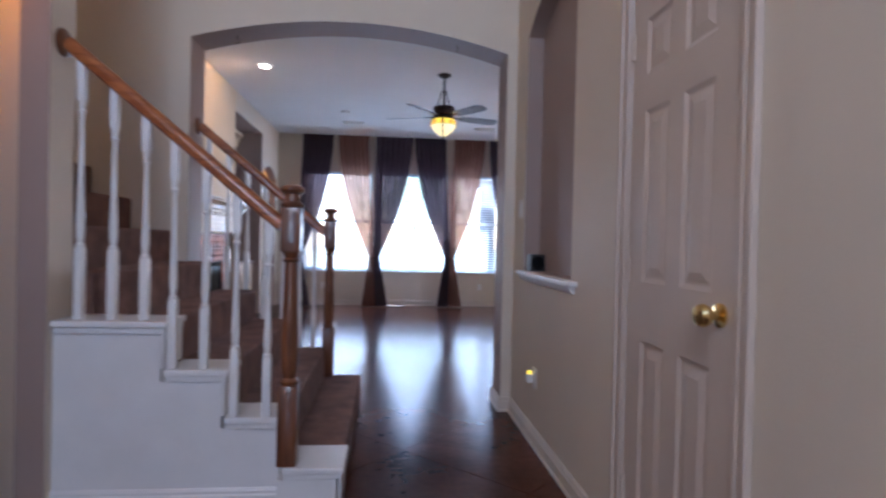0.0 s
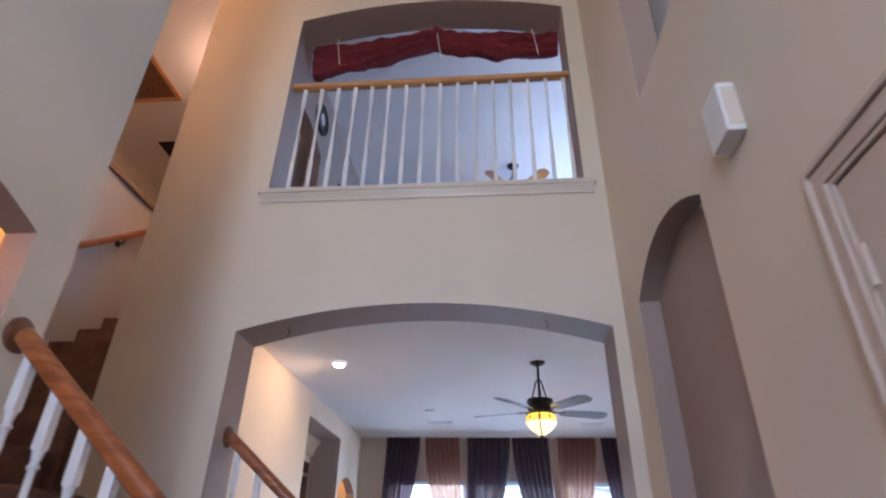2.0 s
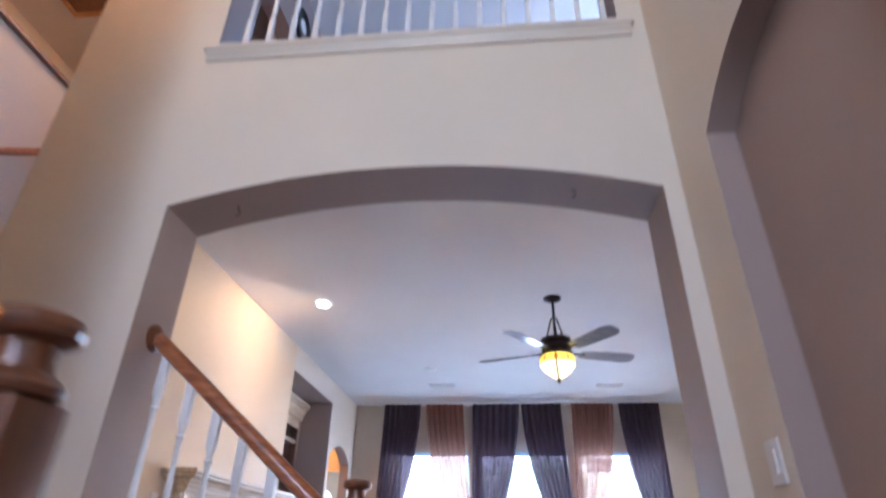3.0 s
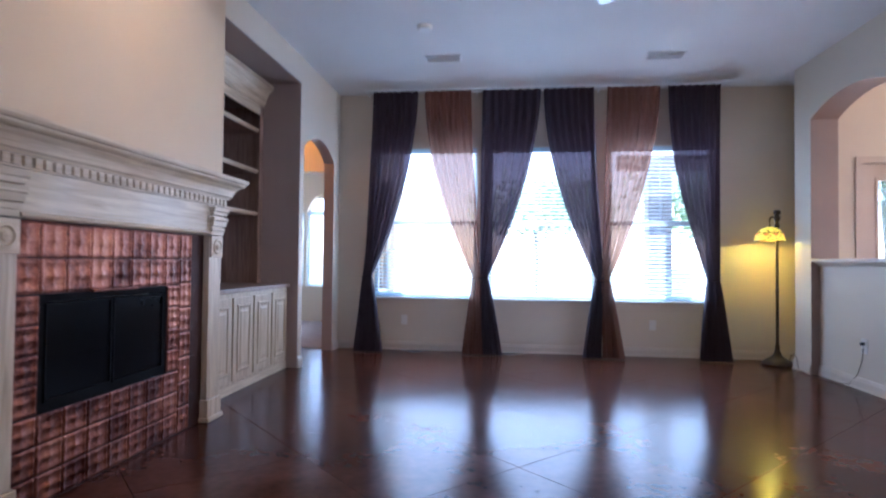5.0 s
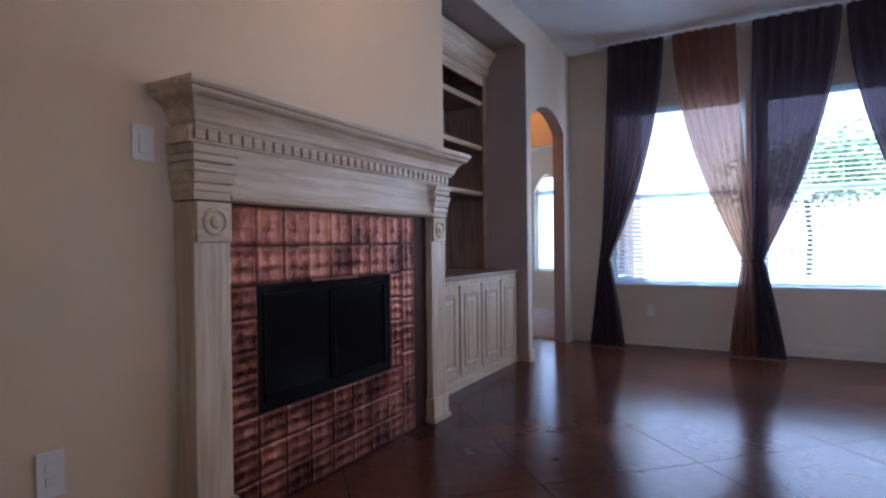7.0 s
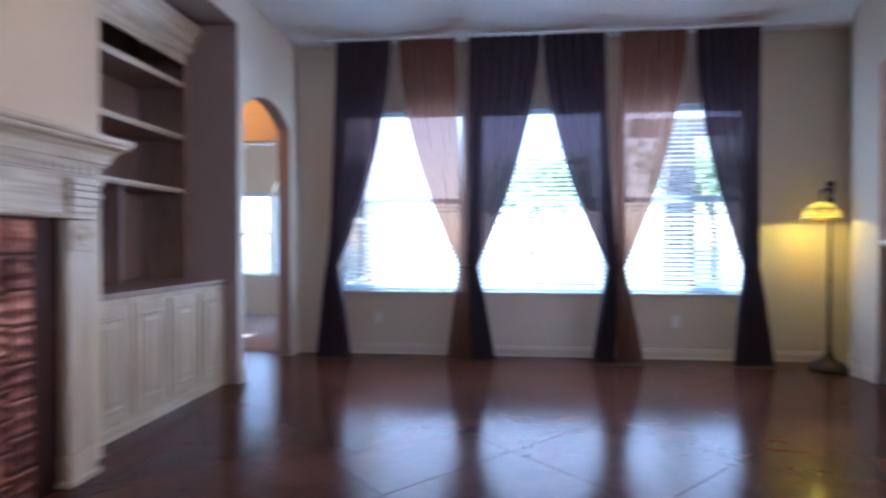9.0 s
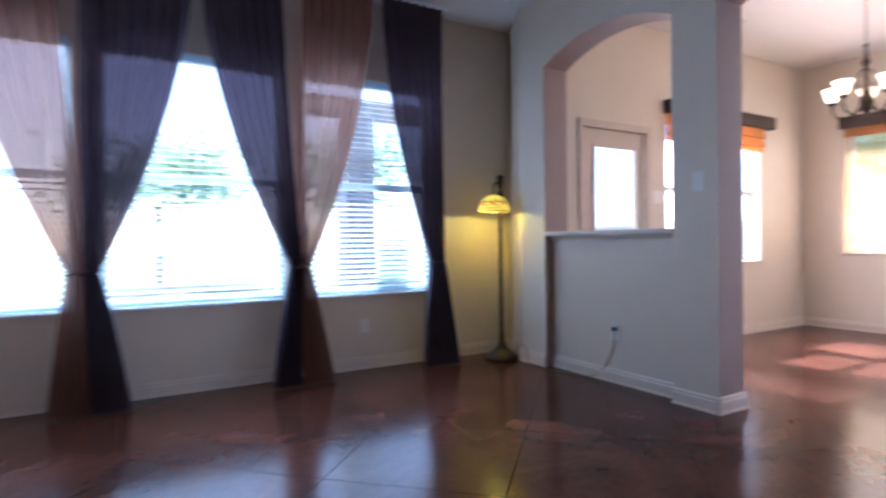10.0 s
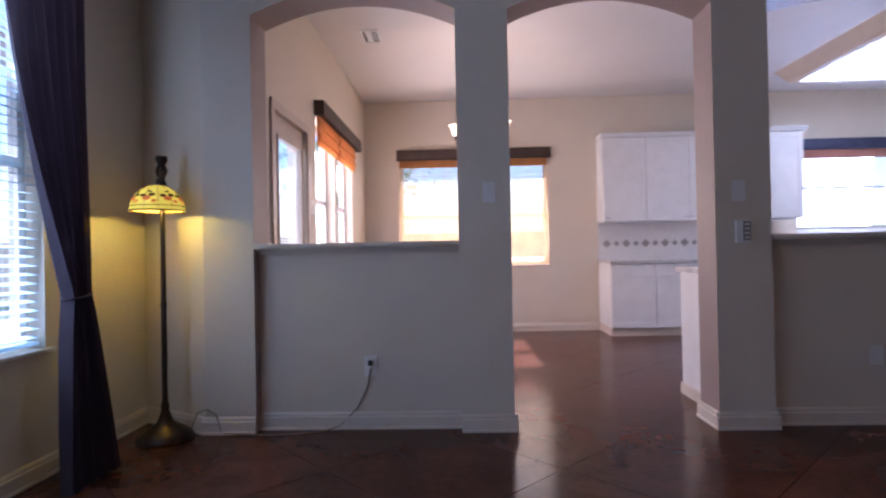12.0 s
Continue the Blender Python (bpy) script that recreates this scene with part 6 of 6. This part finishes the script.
def cabinet_run(name, label, y0, y1, x0, x1, z0, z1, n, group, drawers=False, handle_low=True):
    cb = thing(name, ((x0 + x1) / 2, (y0 + y1) / 2, z0), label, "cabinet", group)
    part("body", boxed(x0 + 0.022, x1, y0, y1, z0, z1), WHITE, cb)
    w = (y1 - y0) / n
    for i in range(n):
        a, b = y0 + w * i + 0.006, y0 + w * (i + 1) - 0.006
        zt = z1 - 0.012
        if drawers:
            part("drawer", boxed(x0, x0 + 0.021, a, b, z1 - 0.16, z1 - 0.012, bevel=0.004), WHITE, cb)
            zt = z1 - 0.175
        d = part("door", boxed(x0 + 0.004, x0 + 0.021, a, b, z0 + 0.012, zt, bevel=0.003), WHITE, cb)
        bm = bmesh.new()
        vs = []
        for inset, x in ((0.055, x0 + 0.0035), (0.062, x0 + 0.012), (0.075, x0 + 0.012), (0.10, x0 + 0.003)):
            vs.append([bm.verts.new((x, yy, zz)) for yy, zz in ((a + inset, z0 + 0.012 + inset), (b - inset, z0 + 0.012 + inset), (b - inset, zt - inset), (a + inset, zt - inset))])
        for p, q in zip(vs, vs[1:]):
            for k in range(4):
                bm.faces.new((p[k], p[(k + 1) % 4], q[(k + 1) % 4], q[k]))
        bm.faces.new(vs[-1])
        bm2 = bmesh.new()
        for q in ((a, a + 0.055, z0 + 0.012, zt), (b - 0.055, b, z0 + 0.012, zt), (a + 0.055, b - 0.055, z0 + 0.012, z0 + 0.067), (a + 0.055, b - 0.055, zt - 0.055, zt)):
            box(bm2, x0 - 0.004, x0 + 0.0038, *q)
        part("door_frame", bm2, WHITE, d)
        part("panel", bm, WHITE, d)
        bm = bmesh.new()
        yy = a + 0.03 if i % 2 else b - 0.03
        yy = b - 0.03 if i % 2 == 0 else a + 0.03
        zz = z0 + 0.05 if handle_low else zt - 0.06
        tube(bm, [(x0, yy - 0.04 if handle_low else yy, zz), (x0 - 0.022, yy - 0.03 if handle_low else yy, zz), (x0 - 0.022, yy + 0.02 if handle_low else yy, zz + 0.0), (x0, yy + 0.03 if handle_low else yy, zz)], 0.004, 8)
        part("handle", bm, CHROME, d, "brushed metal handle")


cabinet_run("base_cabinet", "white base cabinets under the kitchen counter", 6.50, 8.09, 7.27, DX - 0.001, 0.10, 0.875, 3, "kitchen base cabinets", True, False)
tagged(part("toe_kick", boxed(7.33, DX - 0.001, 6.50, 8.085, 0.0, 0.099), TRIM), "cream recessed toe kick below the cabinets", "toe kick", "", "structure")
tagged(part("countertop", boxed(7.245, DX - 0.001, 6.48, 8.11, 0.876, 0.912, bevel=0.006), GRANITE), "pale kitchen countertop on the base cabinets", "countertop")
cabinet_run("wall_cabinet", "white wall cabinets above the counter", 6.50, 8.09, 7.55, DX - 0.001, 1.39, 2.44, 3, "kitchen wall cabinets")
cabinet_run("wall_cabinet", "narrow white wall cabinet beside the kitchen window", 5.72, 6.18, 7.40, DX - 0.001, 1.385, 2.44, 1, "kitchen wall cabinets")
for a, b, x in ((6.47, 8.12, 7.53), (5.69, 6.21, 7.38)):
    bm = bmesh.new()
    extrude_profile(bm, [(0, 0), (0.008, 0), (0.015, 0.02), (0.035, 0.04), (0.035, 0.05), (-0.2, 0.05), (-0.2, 0)], (x, a, 2.4405), (x, b, 2.4405), (-1, 0, 0))
    tagged(part("trim_cabinet_crown", bm, WHITE), "white crown moulding on the wall cabinets", "trim", "", "structure")
bs = tagged(part("backsplash", boxed(DX - 0.012, DX - 0.0005, 6.5, 8.09, 0.913, 1.389), TILEW), "white tiled backsplash with grey diamond accents", "backsplash")
for i in range(12):
    y = 7.98 - i * 0.125
    bm = bmesh.new()
    s = 0.055 if i % 2 == 0 else 0.04
    vs = [(DX - 0.0125, y + s, 1.12), (DX - 0.0125, y, 1.12 + s), (DX - 0.0125, y - s, 1.12), (DX - 0.0125, y, 1.12 - s)]
    lo = [bm.verts.new(v) for v in vs]
    hi = [bm.verts.new((v[0] - 0.004, y + (v[1] - y) * 0.9, 1.12 + (v[2] - 1.12) * 0.9)) for v in vs]
    bm.faces.new(hi)
    for k in range(4):
        bm.faces.new((lo[k], lo[(k + 1) % 4], hi[(k + 1) % 4], hi[k]))
    part("tile", bm, TILEG, bs)
pn = thing("peninsula_cabinet", (4.34, 7.2, 0), "white peninsula cabinet behind the half wall", "cabinet")
part("body", boxed(4.05, 4.62, 5.95, 8.30, 0.0, 0.872, bevel=0.003), WHITE, pn)
part("base_trim", boxed(4.045, 4.63, 5.95, 8.312, 0.0, 0.08, bevel=0.004), TRIM, pn)
tagged(part("countertop", boxed(4.045, 4.65, 5.95, 8.33, 0.873, 0.908, bevel=0.006), GRANITE), "pale countertop on the peninsula", "countertop")
tagged(part("countertop", boxed(7.245, DX - 0.001, 3.6, 6.475, 0.876, 0.912, bevel=0.006), GRANITE), "pale countertop below the kitchen window", "countertop")
cabinet_run("base_cabinet", "white base cabinets below the kitchen window", 3.6, 6.49, 7.27, DX - 0.001, 0.10, 0.875, 5, "kitchen base cabinets", True, False)
# boxed ceiling light
kl = thing("ceiling_light", (6.0, 5.4, C1), "boxed fluorescent kitchen light with cream crown moulding", "ceiling light")
X0, X1, Y0, Y1, ZB, ZT = 4.9, 7.1, 4.6, 6.22, 2.90, C1 + 0.002
crown = [(0.0, 0.0), (0.02, 0.0), (0.03, 0.03), (0.05, 0.05), (0.10, 0.12), (0.12, 0.15)]
bm = bmesh.new()
rings = []
for u, w in crown:
    rings.append([bm.verts.new(c) for c in ((X0 + 0.12 - u, Y0 + 0.12 - u, ZB + w), (X1 - 0.12 + u, Y0 + 0.12 - u, ZB + w), (X1 - 0.12 + u, Y1 - 0.12 + u, ZB + w), (X0 + 0.12 - u, Y1 - 0.12 + u, ZB + w))])
for a, b in zip(rings, rings[1:]):
    for i in range(4):
        bm.faces.new((a[i], a[(i + 1) % 4], b[(i + 1) % 4], b[i]))
part("crown_frame", bm, TRIM, kl)
bm = bmesh.new()
f = 0.05
x0, x1, y0, y1 = X0 + 0.12, X1 - 0.12, Y0 + 0.12, Y1 - 0.12
for b in ((x0, x1, y0, y0 + f), (x0, x1, y1 - f, y1), (x0, x0 + f, y0 + f, y1 - f), (x1 - f, x1, y0 + f, y1 - f), ((x0 + x1) / 2 - 0.02, (x0 + x1) / 2 + 0.02, y0 + f, y1 - f)):
    box(bm, *b, ZB - 0.012, ZB + 0.012)
part("diffuser_frame", bm, TRIM, kl)
for a, b in ((x0 + f, (x0 + x1) / 2 - 0.02), ((x0 + x1) / 2 + 0.02, x1 - f)):
    part("diffuser", boxed(a, b, y0 + f, y1 - f, ZB + 0.002, ZB + 0.008), DIFFUSER, kl, "lit white diffuser")

# ---- room beyond the arched hall ----
window_y("window_9", -3.158, -2.602, 0.602, 1.858, 14.68, 1.25, "white framed bedroom window with lowered blind")
blind_y(-3.145, -2.615, 0.612, 1.852, 14.64, 13)
blind_y(-2.55, -2.13, 0.612, 1.87, 14.64, 13)
window_y("window_12", -2.558, -2.122, 0.602, 2.158, 14.69, 1.88, "arched bedroom window beyond the hall")
lamp("hall_light", "POINT", pose(-2.0, 11.35, 2.5), 2.2, (1.0, 0.40, 0.07), radius=0.08)
hl = thing("ceiling_lamp", (-2.0, 11.5, C1 - 0.2), "warm lit flush ceiling lamp beyond the arch", "ceiling lamp")
part("glass_dome", turned([(0.14, C1 - 0.22), (0.13, C1 - 0.26), (0.08, C1 - 0.30), (0.02, C1 - 0.31)], (-2.0, 11.5, 0), 24), FROST, hl, smooth=True)
part("pan", turned([(0.15, C1 - 0.2), (0.15, C1 - 0.22)], (-2.0, 11.5, 0), 24), BRASS, hl)

ceiling_fan((-2.62, 13.35, C1 - 0.2), 0.34, 0.55, 25, WHITE, "white bladed ceiling fan with lit shades in the bedroom", 0.35, False, "bedroom_fan_light")

# ---- entry behind the camera ----
fd = tagged(part("door_3", boxed(0.1, 1.1, -0.63, -0.59, 0.0, 2.1), DOORP), "tan painted front door, closed", "door", "", "structure")
for z0, z1 in ((0.25, 0.95), (1.1, 1.9)):
    for a, b in ((0.22, 0.55), (0.65, 0.98)):
        part("panel", boxed(a, b, -0.59, -0.582, z0, z1, bevel=0.006), DOORP, fd)
# Unseen window, added to go with the low entry fill lamp.
window_y("window_13", -0.379, -0.021, 0.251, 2.049, -0.7, 1.2, "added unseen narrow window beside the front door")
window_y("window_10", -0.3, 1.5, 2.5, 5.3, -0.7, 4.0, "tall white framed entry window above the front door")

# ---- outdoors ----


def fence_run(p0, p1, label):
    p0, p1 = Vector(p0), Vector(p1)
    fc = thing("fence", tuple((p0 + p1) / 2), label, "fence", "garden fences")
    d = (p1 - p0)
    n = int(d.length / 0.15)
    a = math.atan2(d.y, d.x)
    bm = bmesh.new()
    box(bm, -0.07, 0.07, -0.01, 0.01, 0, 1.8)
    me = bpy.data.meshes.new("board")
    bm.to_mesh(me)
    bm.free()
    me.materials.append(FENCEW)
    for i in range(n):
        o = new("board", me)
        o.parent = fc
        o.matrix_basis = Matrix.Translation(p0 + d * (i + 0.5) / n - (p0 + p1) / 2) @ Matrix.Rotation(a, 4, "Z")
    for z in (0.4, 1.4):
        bm = boxed(-d.length / 2, d.length / 2, 0.012, 0.05, z, z + 0.09)
        bm.transform(Matrix.Translation((p0 + p1) / 2) @ Matrix.Rotation(a, 4, "Z"))
        part("rail", bm, FENCEW, fc)


fence_run((18, 30, -0.15), (18, -4, -0.15), "weathered board fence beside the house")


def tree(x, y, h, r, seed):
    rnd = random.Random(seed)
    tr = thing("tree", (x, y, -0.15), "leafy green garden tree beyond the lawn", "tree", "garden trees")
    bm = bmesh.new()
    tube(bm, [(x, y, -0.2), (x + 0.05, y, h * 0.25), (x - 0.05, y + 0.05, h * 0.5)], h * 0.017, 10)
    tips = []
    for k in range(9):
        a, z = rnd.uniform(0, 6.28), h * rnd.uniform(0.35, 0.55)
        tip = Vector((x + r * 0.6 * math.cos(a), y + r * 0.6 * math.sin(a), z + h * rnd.uniform(0.1, 0.4)))
        tube(bm, [(x, y, z * 0.9), (x + (tip.x - x) * 0.4, y + (tip.y - y) * 0.4, z + (tip.z - z) * 0.5), tip], h * 0.004, 6)
        tips.append(tip)
    part("trunk", bm, BARK, tr)
    verts, faces = [], []
    c0 = Vector((x, y, h * 0.68))
    for k in range(2600):
        if rnd.random() < 0.6:
            c = rnd.choice(tips) + Vector((rnd.gauss(0, r * 0.28), rnd.gauss(0, r * 0.28), rnd.gauss(0, h * 0.08)))
        else:
            c = c0 + Vector((rnd.gauss(0, r * 0.42), rnd.gauss(0, r * 0.42), rnd.gauss(0, h * 0.13)))
        s = rnd.uniform(0.06, 0.17)
        u = Vector((rnd.gauss(0, 1), rnd.gauss(0, 1), rnd.gauss(0, 1))).normalized()
        w = u.orthogonal().normalized()
        i = len(verts)
        verts += [c + u * s, c + w * s * 0.6, c - u * s, c - w * s * 0.6]
        faces.append((i, i + 1, i + 2, i + 3))
    me = bpy.data.meshes.new("crown")
    me.from_pydata([v - Vector((x, y, -0.15)) for v in verts], [], faces)
    me.materials.append(LEAF)
    o = new("crown", me)
    o.parent = tr
    o["kind"] = "stuff"


for i, (x, y, h, r) in enumerate(((2.0, 27.0, 4.6, 2.6), (8.0, 26.0, 5.2, 2.4), (13.5, 25.5, 6.5, 2.8), (16.5, 13.0, 4.6, 2.0))):
    tree(x, y, h, r, 20 + i)
pc = thing("patio_cover", (2.9, 12.7, -0.06), "patio cover with a slate grey column and fascia", "patio cover")
col = part("column", boxed(2.62, 2.90, 12.5, 12.78, 0.03, 2.22, bevel=0.01), SLATEB, pc, "slate grey column")
part("column_base", boxed(2.59, 2.95, 12.47, 12.83, -0.06, 0.03, bevel=0.008), PATIO, pc)
part("fascia", boxed(2.25, 6.2, 12.5, 12.62, 2.22, 2.40, bevel=0.006), SLATEB, pc, "timber fascia board")
# wing of the house with its own window and tied curtain, seen through the living room blinds
wing = thing("house_wing", (-1.6, 14.8, -0.15), "cream rendered wing of the house with corner window", "house")
bm = bmesh.new()
for b in ((12.07, 12.7, -0.15, 3.4), (14.3, 15.0, -0.15, 3.4), (12.7, 14.3, -0.15, 0.55), (12.7, 14.3, 2.3, 3.4)):
    box(bm, -1.1, -0.95, *b)
part("wall", bm, PAINT, wing)
part("roof", boxed(-6.5, -0.6, 12.07, 15.4, 3.4, 3.55), BRICKM, wing)
window_x("window_11", 12.705, 14.295, 0.575, 2.295, -1.07, 1.4, "white framed side window of the bedroom wing")
for top, tie, bottom, seed in (((0.05, 0.62), (0.05, 0.13), (0.0, 0.28), 7), ((-0.62, -0.05), (-0.13, -0.05), (-0.28, 0.0), 8)):
    ct = curtain("sheer plum curtain tied back in the wing's window", SHEERD, top, tie, bottom, (1.3, 1.3), seed)
    ct.matrix_world = pose(-1.40, 14.25 if seed == 8 else 12.75, 0.006, 0, 0, 90) @ Matrix.Diagonal((1, 1, 0.92, 1))

# ---- stained concrete slabs of the floor ----
SIDE = 1.145 / math.sqrt(2)
bm = bmesh.new()
h = SIDE / 2 - 0.0014
box(bm, -h, h, -h, h, -0.022, 0.0, bevel=0.0012)
bm.transform(Matrix.Rotation(radians(45), 4, "Z"))
slab_me = bpy.data.meshes.new("slab")
bm.to_mesh(slab_me)
bm.free()
slab_me.materials.append(CONCRETE)
floor_ob = bpy.data.objects["floor"]
for i in range(-14, 26):
    for j in range(-14, 26):
        s, d = 9.2 + 1.145 * (i - 8) + 0.5725, 6.18 + 1.145 * (j - 8) + 0.5725
        x, y = (s - d) / 2, (s + d) / 2
        inside = (-0.95 < x < 2.3 and -0.9 < y < 6.2) or (-1.7 < x < 4.4 and 5.4 < y < 12.0) or (3.4 < x < 8.1 and 3.3 < y < 11.4) or (-3.6 < x < -0.5 and -0.9 < y < 4.4) or (-2.2 < x < -1.1 and 10.6 < y < 11.9)
        if not inside:
            continue
        cuts = [((7.98, 0, 0), (1, 0, 0)), ((0, -0.68, 0), (0, -1, 0)), ((0, 12.03, 0), (0, 1, 0)), ((-3.38, 0, 0), (-1, 0, 0))]
        if x > 4.1:
            cuts.append(((0, 11.27, 0), (0, 1, 0)))
        if y < 5.4:
            cuts += [((2.1, 0, 0), (1, 0, 0))] if x < 2.9 else [((3.9, 0, 0), (-1, 0, 0)), ((0, 3.42, 0), (0, -1, 0))]
        centre, reach, me = Vector((x, y, 0)), 0.5725, slab_me
        near = [(Vector(c) - centre, Vector(d)) for c, d in cuts if (Vector(c) - centre).dot(Vector(d)) < reach]
        if near:
            bm = bmesh.new()
            bm.from_mesh(slab_me)
            for c, d in near:
                bmesh.ops.bisect_plane(bm, geom=bm.verts[:] + bm.edges[:] + bm.faces[:], plane_co=Vector((c.x, c.y, 0)), plane_no=d, clear_outer=True)
            if len(bm.faces) < 3:
                bm.free()
                continue
            me = bpy.data.meshes.new("slab")
            bm.to_mesh(me)
            bm.free()
            me.materials.append(CONCRETE) if not me.materials else None
        o = new("slab", me)
        o.parent = floor_ob
        o.matrix_basis = Matrix.Translation((x, y, 0))
